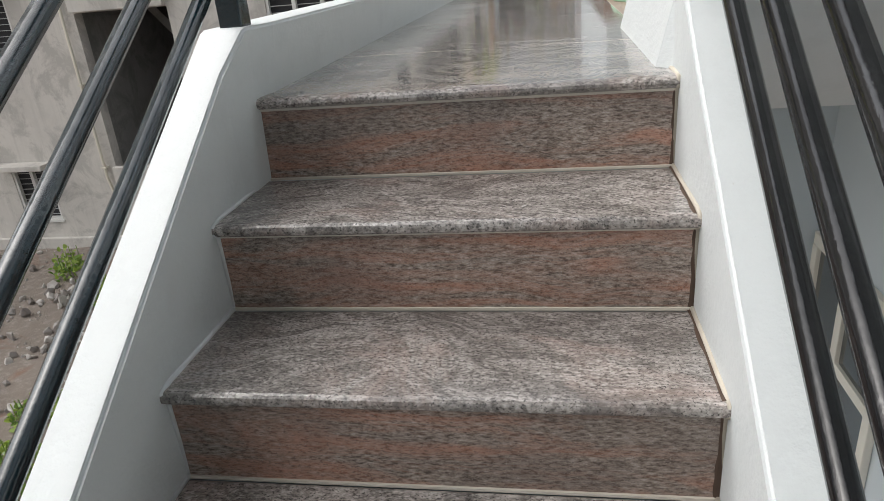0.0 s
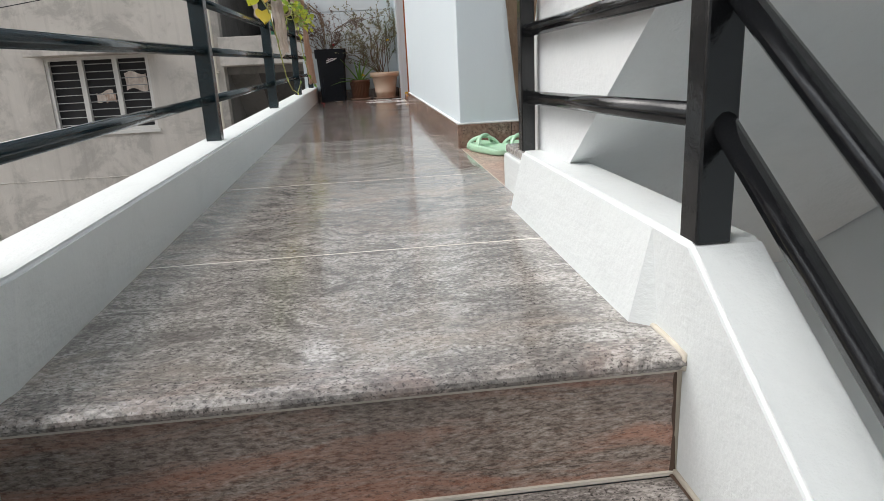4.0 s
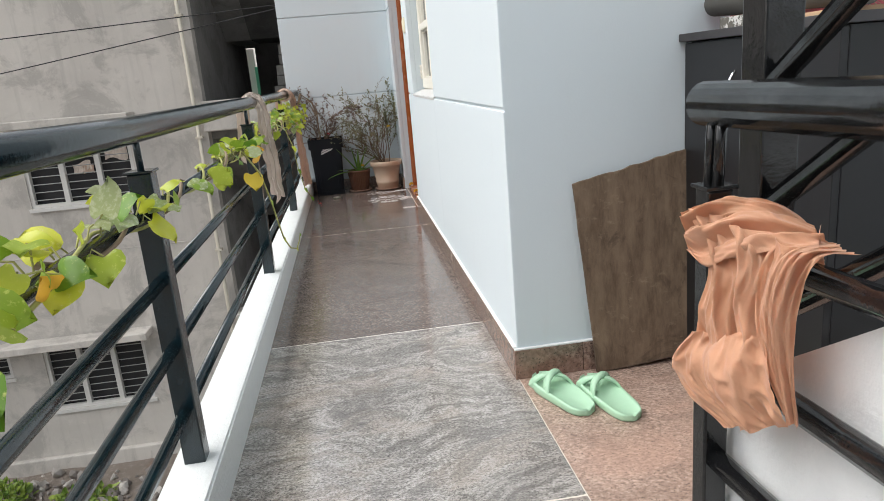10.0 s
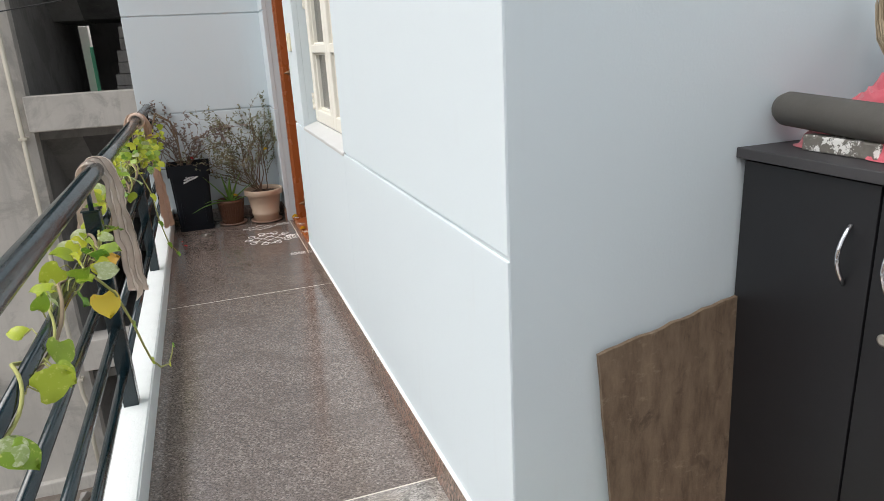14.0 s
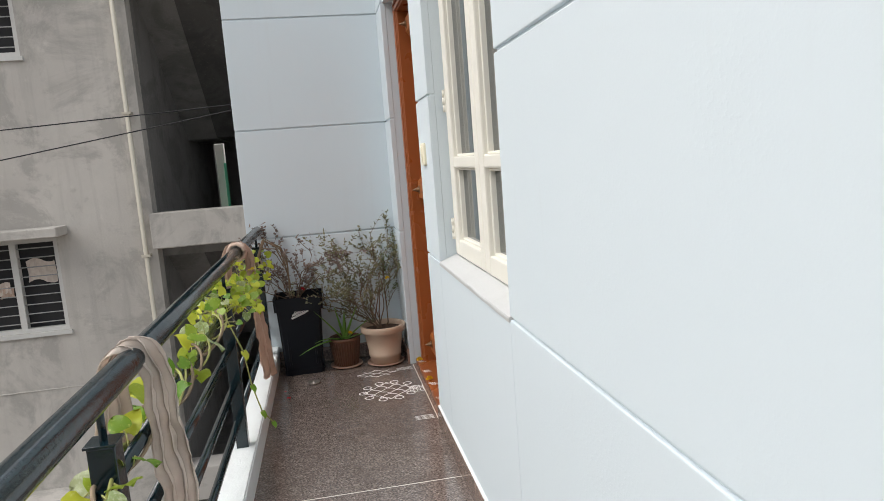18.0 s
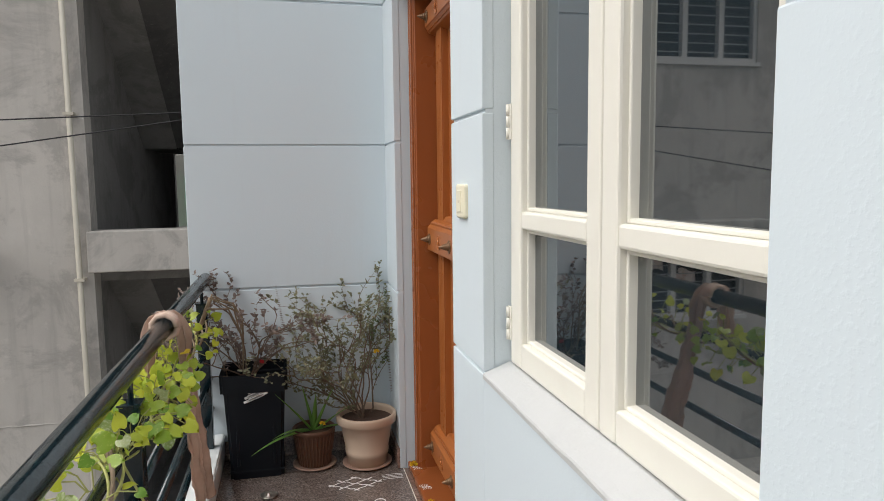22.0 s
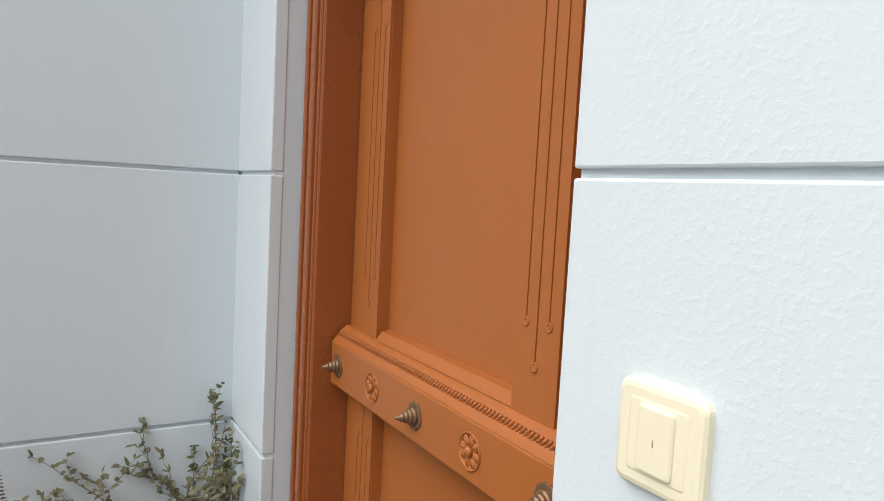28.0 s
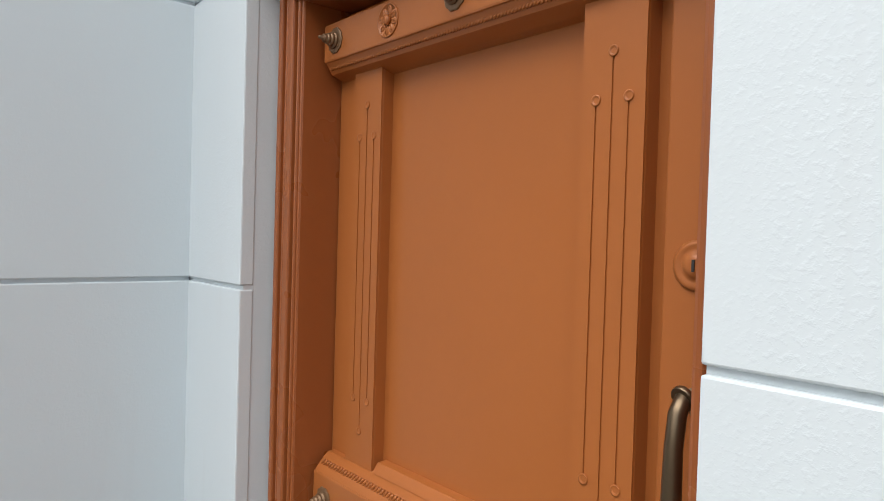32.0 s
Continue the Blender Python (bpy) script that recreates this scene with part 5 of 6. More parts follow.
part("soil", boxbm(PX0 + 0.026, PY0 + 0.026, PH - 0.095, PX1 - 0.026, PY1 - 0.026, PH - 0.075), SOIL_P, pl)
for x in (PX0 + 0.055, PX1 - 0.055):
    part("rib", boxbm(x - 0.006, PY0 + 0.010, 0.06, x + 0.006, PY0 + 0.022, PH - 0.07, 0.003), PLANTER, pl)
bm = bmesh.new()
rs = random.Random(4)
for k in range(9):
    z = PH - 0.035 - k * 0.0085
    w = rs.uniform(0.026, 0.052)
    xc = (PX0 + PX1) / 2 + 0.012 + rs.uniform(-0.012, 0.012)
    box(bm, xc - w, PY0 - 0.0085 + 0.001 * (k > 1), z - 0.005, xc + w * rs.uniform(0.5, 1), PY0 - 0.0055 + 0.006 * (k > 1), z + 0.004, m=Matrix.Translation((xc, 0, z)) @ Matrix.Rotation(-0.35, 4, "Y") @ Matrix.Translation((-xc, 0, -z)))
part("scuff", bm, POWDER, pl, "white scuffed paint mark")


# ---- shrubs ----
def leaf_quad(bm, p, d, n, ln, w, mat_i=0):
    """A small folded leaf of six faces."""
    d = d.normalized()
    s = d.cross(n)
    s = s.normalized() if s.length > 1e-6 else d.orthogonal().normalized()
    n = s.cross(d)
    a = bm.verts.new(p)
    m1 = bm.verts.new(p + d * ln * 0.5 - n * ln * 0.06)
    e = bm.verts.new(p + d * ln - n * ln * 0.10)
    l1 = bm.verts.new(p + d * ln * 0.32 + s * w * 0.5 + n * ln * 0.05)
    l2 = bm.verts.new(p + d * ln * 0.72 + s * w * 0.36 + n * ln * 0.02)
    r1 = bm.verts.new(p + d * ln * 0.32 - s * w * 0.5 + n * ln * 0.05)
    r2 = bm.verts.new(p + d * ln * 0.72 - s * w * 0.36 + n * ln * 0.02)
    for f in ((a, m1, l1), (l1, m1, l2), (l2, m1, e), (a, r1, m1), (r1, r2, m1), (r2, e, m1)):
        fc = bm.faces.new(f)
        fc.material_index = mat_i


def branch(bm, lm, p, d, ln, r, depth, rnd, leafy, box_, size=0.016, seg=6, droop=0.1):
    """A twig that wanders, forks and carries leaf pairs."""
    pts = [p.copy()]
    steps = max(4, int(ln / 0.025))
    for k in range(steps):
        d = (d + Vector((rnd.gauss(0, 0.16), rnd.gauss(0, 0.10), rnd.gauss(0, 0.13) - droop * k / steps))).normalized()
        q = pts[-1] + d * ln / steps
        q.x = min(max(q.x, box_[0]), box_[1])
        q.y = min(max(q.y, box_[2]), box_[3])
        q.z = max(q.z, pts[0].z - 0.01 + 0.25 * max(0.0, -0.30 - q.x) * (pts[0].z < 0.4))
        pts.append(q)
        if depth < 3 and rnd.random() < (0.27 if depth else 0.30) and k > 0:
            ang = Vector((rnd.uniform(-1, 1), rnd.uniform(-0.7, 0.7), rnd.uniform(0.0, 0.9))).normalized()
            branch(bm, lm, q, (d + ang * 0.9).normalized(), ln * rnd.uniform(0.35, 0.6), r * 0.6, depth + 1, rnd, leafy, box_, size, 5, droop)
        if depth >= 1 and rnd.random() < leafy:
            for sgn in (-1, 1):
                ld = (d * 0.4 + Vector((rnd.uniform(-1, 1), rnd.uniform(-1, 1), rnd.uniform(-0.5, 0.8)))).normalized()
                leaf_quad(lm, q, ld, Vector((rnd.uniform(-0.6, 0.6), rnd.uniform(-0.9, 0.2), 1)).normalized(), size * rnd.uniform(0.6, 1.35), size * rnd.uniform(0.4, 0.7))
    tube(bm, pts, r, seg, False, [r * (1 - 0.75 * k / len(pts)) for k in range(len(pts))])


def shrub(name, label, base, stems, seed, leafy, leaf_mat_, box_, size=0.016, extra=None):
    rnd = random.Random(seed)
    t = thing(name, label, "shrub", "potted plants")
    tw, lf = bmesh.new(), bmesh.new()
    for d, ln in stems:
        branch(tw, lf, Vector(base) + Vector((rnd.uniform(-0.015, 0.015), rnd.uniform(-0.01, 0.01), 0)), Vector(d).normalized(), ln, 0.0042, 0, rnd, leafy, box_, size)
    part("twigs", tw, TWIG, t, kind="stuff")
    part("leaves", lf, leaf_mat_, t, kind="stuff")
    return t


BX = (-1.02, -0.03, 3.62, 4.07)
shrub("dry_shrub", "leggy dry shrub with dusty purplish leaves in the black planter", (-0.655, 3.96, PH - 0.06), [((-0.35, -0.05, 1), 0.40), ((0.10, -0.05, 1), 0.44), ((0.45, -0.2, 1), 0.38), ((-0.9, -0.15, 0.8), 0.40), ((-0.7, -0.3, 0.7), 0.40), ((-0.2, -0.2, 1), 0.40), ((0.7, -0.1, 0.9), 0.32), ((0.25, -0.3, 1), 0.42), ((-0.55, 0.05, 1), 0.42)], 11, 0.92, DRY_LEAF, BX, 0.024)
shrub("rose_shrub", "half-dry thorny shrub with small leaves in the beige pot", (-0.165, 3.92, 0.205), [((-0.45, -0.1, 1), 0.46), ((-0.85, -0.1, 0.95), 0.50), ((0.02, -0.1, 1), 0.42), ((-0.25, -0.25, 1), 0.46), ((-1.0, -0.1, 1.0), 0.52), ((-0.7, 0.05, 0.9), 0.50), ((-0.1, -0.3, 0.9), 0.38), ((-0.9, 0.0, 1.15), 0.54), ((-0.55, -0.3, 0.9), 0.50), ((-0.15, 0.0, 1), 0.46)], 23, 0.92, GREEN_LEAF, BX, 0.020)
tul = shrub("basil_plant", "tall basil with drying flower spikes beside the end wall", (-0.115, 3.985, 0.205), [((0.10, 0.05, 1), 0.50)], 31, 0.8, BASIL_LEAF, (-0.11, -0.03, 3.9, 4.07), 0.016)
bm = bmesh.new()
rs = random.Random(8)
for x0, y0, z0, z1, lean in ((-0.058, 3.99, 0.60, 0.93, -0.03), (-0.045, 3.97, 0.62, 0.30, 0.02), (-0.50, 3.95, 0.62, 0.84, -0.03), (-0.55, 3.93, 0.52, 0.50, -0.12)):
    steps = 26
    for k in range(steps):
        f = k / steps
        p = Vector((x0 + lean * f * (2 if abs(lean) > 0.1 else 1), y0 - 0.02 * f, z0 + (z1 - z0) * f))
        for s in range(4):
            a = s * 1.57 + k
            leaf_quad(bm, p, Vector((math.cos(a), math.sin(a), 0.3)), Vector((0, 0, 1)), 0.010 * (1.15 - 0.6 * f), 0.007)
part("flower_spikes", bm, DRY_LEAF, tul, kind="stuff")

al = thing("aloe_plant", "green aloe with long tapering leaves in the brown pot", "aloe", "potted plants")
rs = random.Random(6)
for d, ln, w in (((-0.86, -0.66, 0.22), 0.32, 0.032), ((-0.72, -0.75, 0.45), 0.26, 0.028), ((-0.65, -0.45, 1.0), 0.30, 0.028), ((0.35, -0.35, 1.0), 0.27, 0.030), ((0.70, -0.55, 0.75), 0.25, 0.030), ((0.05, -0.50, 1.1), 0.24, 0.028), ((-0.2, -0.2, 1.1), 0.25, 0.026), ((0.80, -0.5, 0.45), 0.20, 0.026)):
    bm = bmesh.new()
    d = Vector(d).normalized()
    p = Vector((PT[0] + 0.02 * d.x, PT[1] + 0.01 * d.y, 0.165))
    side = d.cross(Vector((0, 0, 1))).normalized()
    rows = []
    n = 12
    for k in range(n):
        f = k / (n - 1)
        c = p + d * ln * f + Vector((0, 0, -0.16 * ln * f * f * (1.6 if d.z < 0.5 else 0.5)))
        ww = w * 0.5 * (1 - f ** 1.6) + 0.0006
        nrm = side.cross(d).normalized()
        rows.append([bm.verts.new(c + side * a * ww + nrm * b * ww) for a, b in ((-1, 0.25), (0, -0.28), (1, 0.25), (0.5, 0.02), (0, -0.10), (-0.5, 0.02))])
    for a, b in zip(rows, rows[1:]):
        for j in range(6):
            bm.faces.new((a[j], a[(j + 1) % 6], b[(j + 1) % 6], b[j])).smooth = True
    part("leaf", bm, ALOE, al)


def blossom(name, c, r, mat, label, petals=22):
    bm = bmesh.new()
    rnd = random.Random(int(c[0] * 1000) + int(c[1] * 100))
    for k in range(petals):
        a, e = rnd.uniform(0, 6.28), rnd.uniform(0.0, 1.4)
        d = Vector((math.cos(a) * math.cos(e), math.sin(a) * math.cos(e), math.sin(e)))
        leaf_quad(bm, Vector(c) + d * r * 0.15, d, Vector((-d.y, d.x, 0.3)), r, r * 0.7)
    t = thing(name, label, "flower")
    part("petals", bm, mat, t)
    return t


blossom("marigold", (-0.35, 3.85, 0.22), 0.014, MARIGOLD, "yellow marigold head caught in the aloe")
blossom("marigold", (0.035, 3.735, 0.042), 0.018, MARIGOLD, "yellow marigold head on the door threshold")
blossom("marigold", (0.035, 3.36, 0.042), 0.018, MARIGOLD, "yellow marigold offered on the door threshold")
blossom("marigold", (-0.10, 3.88, 0.52), 0.014, MARIGOLD, "small yellow flower on the dry shrub")
blossom("hibiscus", (-0.60, 3.90, 0.50), 0.015, PETAL, "small red flower bud in the black planter", 12)
blossom("red_petals", (-0.712, 3.45, 0.006), 0.011, PETAL, "fallen red petals on the floor", 8)
blossom("red_petals", (-0.735, 3.56, 0.006), 0.008, PETAL, "dry red petals on the floor", 6)

# ---- things on the floor ----
lid = thing("steel_lid", "small steel lid lying on the floor", "lid")
part("dish", lathe(bmesh.new(), [(0.026, 0.001), (0.036, 0.010), (0.034, 0.011), (0.025, 0.004), (0.006, 0.004), (0.006, 0.015), (0.0, 0.016)], (-0.582, 3.665, 0), 28), STEEL, lid)


def ribbon(bm, pts, w=0.0035, z=0.0012):
    """A line of powder, uneven in width."""
    rnd = random.Random(len(pts))
    prev = None
    for i, p in enumerate(pts):
        a = Vector(pts[max(i - 1, 0)])
        b = Vector(pts[min(i + 1, len(pts) - 1)])
        d = (b - a)
        d = d.normalized() if d.length else Vector((1, 0))
        s = Vector((-d.y, d.x)) * w * rnd.uniform(0.6, 1.35)
        q = (bm.verts.new((p[0] + s.x, p[1] + s.y, z)), bm.verts.new((p[0] - s.x, p[1] - s.y, z)), bm.verts.new((p[0], p[1], z + 0.0008)))
        if prev:
            bm.faces.new((prev[0], prev[2], q[2], q[0]))
            bm.faces.new((prev[2], prev[1], q[1], q[2]))
        prev = q


def kolam(c, hx, hy, n, label, loops=True):
    t = thing("chalk_drawing", label, "floor drawing")
    bm = bmesh.new()
    for k in range(n):
        f = (k + 0.5) / n * 2 - 1
        for s in (1, -1):
            pts = []
            ext = 1 - abs(f) * 0.25
            for j in range(23):
                u = (j / 22 * 2 - 1) * ext
                a = (u + f) * 0.5
                b = s * (u - f) * 0.5
                wob = 0.03 * math.sin(j * 1.1 + k)
                pts.append((c[0] + (a + wob * 0.5) * hx * 1.15, c[1] + (b + wob) * hy * 1.15))
            ribbon(bm, pts)
    if loops:
        for k in range(10):
            a = 2 * math.pi * k / 10
            q = (c[0] + hx * 0.90 * math.cos(a), c[1] + hy * 0.90 * math.sin(a))
            ribbon(bm, [(q[0] + 0.022 * math.cos(t2), q[1] + 0.022 * math.sin(t2)) for t2 in [0.5 * j for j in range(14)]])
    part("powder_lines", bm, POWDER, t)


kolam((-0.185, 3.385), 0.15, 0.15, 4, "white powder lattice drawn on the floor before the door")
kolam((-0.225, 3.70), 0.13, 0.075, 3, "smudged white powder star on the floor near the pots", False)
for y in (2.92, 3.71):
    t = thing("chalk_lines", "row of short white powder lines at the door side", "floor drawing")
    bm = bmesh.new()
    for k in range(4):
        ribbon(bm, [(-0.105 + 0.03 * j, y + 0.014 * k + 0.002 * math.sin(j)) for j in range(4)], 0.0028)
    part("powder_lines", bm, POWDER, t)
t = thing("chalk_net", "small white powder net drawn at the threshold", "floor drawing")
bm = bmesh.new()
for k in range(5):
    ribbon(bm, [(-0.075 + 0.018 * k, 3.31 + 0.012 * j + 0.002 * math.sin(j * 2 + k)) for j in range(9)], 0.002)
    ribbon(bm, [(-0.075 + 0.009 * j, 3.31 + 0.022 * k + 0.002 * math.sin(j * 2)) for j in range(9)], 0.002)
part("powder_lines", bm, POWDER, t)
t = thing("threshold_drawing", "white powder bands painted on the threshold", "floor drawing")
for y0 in (3.70, 3.50, 3.28, 3.05):
    bm = bmesh.new()
    for k in range(4):
        ribbon(bm, [(0.030 + 0.010 * k + 0.008 * math.sin(j), y0 + 0.008 * j) for j in range(7)], 0.002, 0.0345)
    part("powder_band", bm, POWDER, t)

# ---- money plant along the outer railing ----
vine = thing("money_plant", "yellow-green money plant twining along the railing", "climbing plant")
VR = random.Random(17)
VZ = RAIL_Z[3]


def leaf_mesh(name, ln, w, curl, mat):
    """A heart-shaped leaf with a folded midrib; the stalk joins at the origin, the tip points to +y."""
    bm = bmesh.new()
    prof = [(0.0, 0.10), (-0.10, 0.36), (-0.02, 0.54), (0.20, 0.63), (0.46, 0.60), (0.70, 0.45), (0.88, 0.22), (1.0, 0.0)]
    mid = [0.0, 0.06, 0.16, 0.30, 0.48, 0.68, 0.86, 1.0]
    def zz(y, x):
        return ln * (curl * (-(y - 0.3) ** 2) + 0.62 * abs(x) * (1 - 0.4 * y) - 0.75 * x * x)
    cen = [bm.verts.new((0, ln * m, zz(m, 0))) for m in mid]
    for s in (-1, 1):
        out = [bm.verts.new((s * w * x, ln * y, zz(y, x) - ln * 0.05 * math.sin(y * 6))) for y, x in prof[:-1]]
        inn = [bm.verts.new((s * w * x * 0.55, ln * (0.55 * y + 0.45 * m), zz(m, x * 0.5))) for (y, x), m in zip(prof[:-1], mid)]
        for a, b in ((cen, inn), (inn, out)):
            for k in range(6):
                f = (a[k], a[k + 1], b[k + 1], b[k]) if s > 0 else (a[k], b[k], b[k + 1], a[k + 1])
                bm.faces.new(f).smooth = True
        bm.faces.new((cen[6], cen[7], inn[6])).smooth = True
        bm.faces.new((inn[6], cen[7], out[6])).smooth = True
    me = bpy.data.meshes.new(name)
    bm.normal_update()
    bm.to_mesh(me)
    bm.free()
    me.materials.append(mat)
    return me


LEAVES = [leaf_mesh("leaf", 0.072, 0.060, 0.45, VINE_LEAF), leaf_mesh("leaf", 0.064, 0.048, 0.8, VINE_LEAF), leaf_mesh("leaf", 0.076, 0.056, 0.4, VINE_PALE), leaf_mesh("leaf", 0.066, 0.064, 0.5, VINE_YELLOW)]


def put_leaf(p, d, up, scale, kind):
    d = d.normalized()
    x = d.cross(up)
    x = x.normalized() if x.length > 1e-6 else d.orthogonal().normalized()
    z = x.cross(d)
    m = Matrix((x, d, z)).transposed().to_4x4()
    m.translation = p
    ob = new("leaf", LEAVES[kind])
    ob.parent = vine
    ob.matrix_basis = m @ Matrix.Diagonal((scale, scale, scale, 1))
    return ob


# main stems coil round the rail
for ph, y0, y1, mat, rr in ((0.0, -1.75, 3.9, VINE_STEM, 0.0035), (2.2, -0.95, 3.8, ROOT, 0.0042), (4.1, 0.2, 3.75, VINE_STEM, 0.003), (1.0, 1.3, 3.85, ROOT, 0.004)):
    pts = []
    y = y0
    while y < y1:
        a = ph + 13 * y + 1.4 * math.sin(3.1 * y + ph)
        r = 0.020 + 0.010 * noise.noise(Vector((y * 3, ph, 0))) + (0.012 if y > 1.3 else 0)
        pts.append((XP + r * math.cos(a), y, VZ + r * math.sin(a)))
        y += 0.022
    part("stem", tube(bmesh.new(), pts, rr, 6), mat, vine)

# where the leaves sit thick and thin
STRETCHES = [(-1.7, -1.15, 14), (-1.15, -0.40, 26), (-0.40, 0.45, 12), (0.45, 1.0, 17), (1.0, 1.75, 26), (1.75, 2.35, 18), (2.35, 3.10, 130), (3.10, 3.85, 42)]
stalks = bmesh.new()
for a, b, cnt in STRETCHES:
    for k in range(cnt):
        y = VR.uniform(a, b)
        th = VR.uniform(-0.4, 3.4) if y < 2.2 else VR.uniform(-0.9, 3.9)
        r = VR.uniform(0.025, 0.055) if y < 2.2 else VR.uniform(0.03, 0.10)
        p0 = Vector((XP, y, VZ))
        outv = Vector((math.cos(th), 0, math.sin(th)))
        p = p0 + outv * r + Vector((0, VR.uniform(-0.03, 0.03), 0))
        d = (outv * 0.35 + Vector((VR.uniform(-0.5, 0.6), VR.uniform(-0.9, 0.5), VR.uniform(-0.7, 0.45))))
        up = Vector((VR.uniform(-0.2, 0.9), VR.uniform(-1.0, -0.1), VR.uniform(0.2, 1.0))).normalized()
        kind = 3 if VR.random() < 0.014 else (2 if VR.random() < 0.16 else VR.choice((0, 1)))
        put_leaf(p, d, up, VR.uniform(0.5, 0.92) if y < 2.2 else VR.uniform(0.34, 0.62), kind)
        tube(stalks, [p0 + outv * 0.016, p0.lerp(p, 0.6) + Vector((0, 0, 0.012)), p], 0.0016, 4, False)
part("leaf_stalks", stalks, VINE_STEM, vine, kind="stuff")
# a trailing shoot that droops to the kerb
trail = [Vector((XP + 0.02, 0.72, VZ)), Vector((XP + 0.06, 0.80, 0.60)), Vector((XP + 0.075, 0.90, 0.47)), Vector((XP + 0.08, 0.99, 0.36)), Vector((XP + 0.085, 1.06, 0.28)), Vector((XP + 0.10, 1.13, 0.22)), Vector((XP + 0.12, 1.19, 0.20)), Vector((XP + 0.135, 1.20, 0.235)), Vector((XP + 0.14, 1.205, 0.26))]
part("stem", tube(bmesh.new(), trail, 0.0036, 7, taper=[0.0036, 0.0036, 0.0034, 0.0034, 0.0032, 0.003, 0.0026, 0.0022, 0.0015]), VINE_STEM, vine)
for k, s in ((2, 0.35), (4, 0.4), (6, 0.3), (8, 0.3)):
    put_leaf(trail[k], Vector((0.3, 0.5, -0.4)), Vector((0.8, -0.4, 0.4)), s, 1)
trail = [Vector((XP + 0.02, 2.40, VZ)), Vector((XP + 0.06, 2.45, 0.55)), Vector((XP + 0.07, 2.50, 0.40)), Vector((XP + 0.09, 2.56, 0.27)), Vector((XP + 0.12, 2.62, 0.20))]
part("stem", tube(bmesh.new(), trail, 0.003, 6), VINE_STEM, vine)
for k, s in ((1, 0.6), (2, 0.5), (3, 0.5), (4, 0.45)):
    put_leaf(trail[k], Vector((0.4, -0.3, -0.6)), Vector((0.8, -0.5, 0.3)), s, 1)
# two big yellowed leaves near the second post
put_leaf(Vector((XP + 0.03, 0.80, 0.60)), Vector((0.25, -0.4, -0.8)), Vector((0.6, -0.8, 0.3)), 1.0, 3)
put_leaf(Vector((XP + 0.035, 0.86, 0.66)), Vector((0.4, -0.3, 0.3)), Vector((0.5, -0.7, 0.6)), 0.9, 3)
# dry roots reaching over to the planter
for k in range(5):
    f = VR.uniform(0, 1)
    part("aerial_root", tube(bmesh.new(), [(XP + 0.01, 3.55 + 0.06 * k, VZ), (XP + 0.05 + 0.02 * f, 3.6 + 0.05 * k, VZ + 0.10 + 0.06 * f), (XP + 0.12 + 0.03 * f, 3.72 + 0.04 * k, VZ + 0.08), (XP + 0.17, 3.85, VZ - 0.10 + 0.03 * k), (XP + 0.16, 3.9, 0.46)], 0.0035, 6), ROOT, vine)

# ---- ground ----
GZ, NY = -4.70, 8.6


def ground_z(x, y):
    return GZ + 0.10 * noise.noise(Vector((x * 0.55, y * 0.55, 0.0))) + 0.05 * noise.noise(Vector((x * 1.9, y * 1.9, 3.0)))


def soil_mat():
    n = Nodes("yard_soil")
    a = n.noise(1.1, 6, 0.7)
    b = n.noise(9, 6, 0.75)
    c = n.noise(60, 4, 0.7)
    col = n.mix(a, (0.17, 0.140, 0.115), (0.32, 0.27, 0.23))
    col = n.mix(n.ramp(b, [(0.5, 0.0), (0.72, 0.7)]), col, (0.44, 0.39, 0.345))
    col = n.mix(n.ramp(n.noise(0.9, 4, 0.6, None, 0.8), [(0.58, 0.0), (0.68, 0.6)]), col, (0.24, 0.115, 0.07))
    n.bump(n.math("ADD", b, c), 0.8, 0.05)
    return n.done(col, 0.95)


gn = 90
xs = np.concatenate([[-400, -120, -40], np.linspace(-18, 4, gn), [20, 120, 400]])
ys = np.concatenate([[-400, -120, -30], np.linspace(-6, 10, 64), [20, 120, 400]])
verts = [(float(x), float(y), ground_z(x, y) if -18 < x < 4 and -6 < y < 10 else GZ) for x in xs for y in ys]
faces = [(i * len(ys) + j, (i + 1) * len(ys) + j, (i + 1) * len(ys) + j + 1, i * len(ys) + j + 1) for i in range(len(xs) - 1) for j in range(len(ys) - 1)]
me = bpy.data.meshes.new("ground")
me.from_pydata(verts, [], faces)
me.shade_smooth()
me.materials.append(soil_mat())
tagged(new("ground", me), "bare soil yard strewn with rubble and weeds", "ground", kind="structure")

RUBBLE = leaf_mat("rubble", (0.24, 0.21, 0.19), (0.66, 0.63, 0.59), (0.42, 0.20, 0.13), 0.60)
rg = random.Random(41)
bm = bmesh.new()
for k in range(1100):
    x, y = rg.uniform(-13.5, -2.2), rg.uniform(0.5, 8.4)
    s = 0.02 + 0.11 * rg.random() ** 3
    m = Matrix.Translation((x, y, ground_z(x, y) + s * 0.3)) @ Euler((rg.uniform(0, 6), rg.uniform(0, 6), rg.uniform(0, 6))).to_matrix().to_4x4() @ Matrix.Diagonal((s, s * rg.uniform(0.5, 1.1), s * rg.uniform(0.35, 0.8), 1))
    r = bmesh.ops.create_icosphere(bm, subdivisions=1, radius=1, matrix=m)
    for v in r["verts"]:
        v.co += Vector((rg.uniform(-1, 1), rg.uniform(-1, 1), rg.uniform(-1, 1))) * s * 0.22
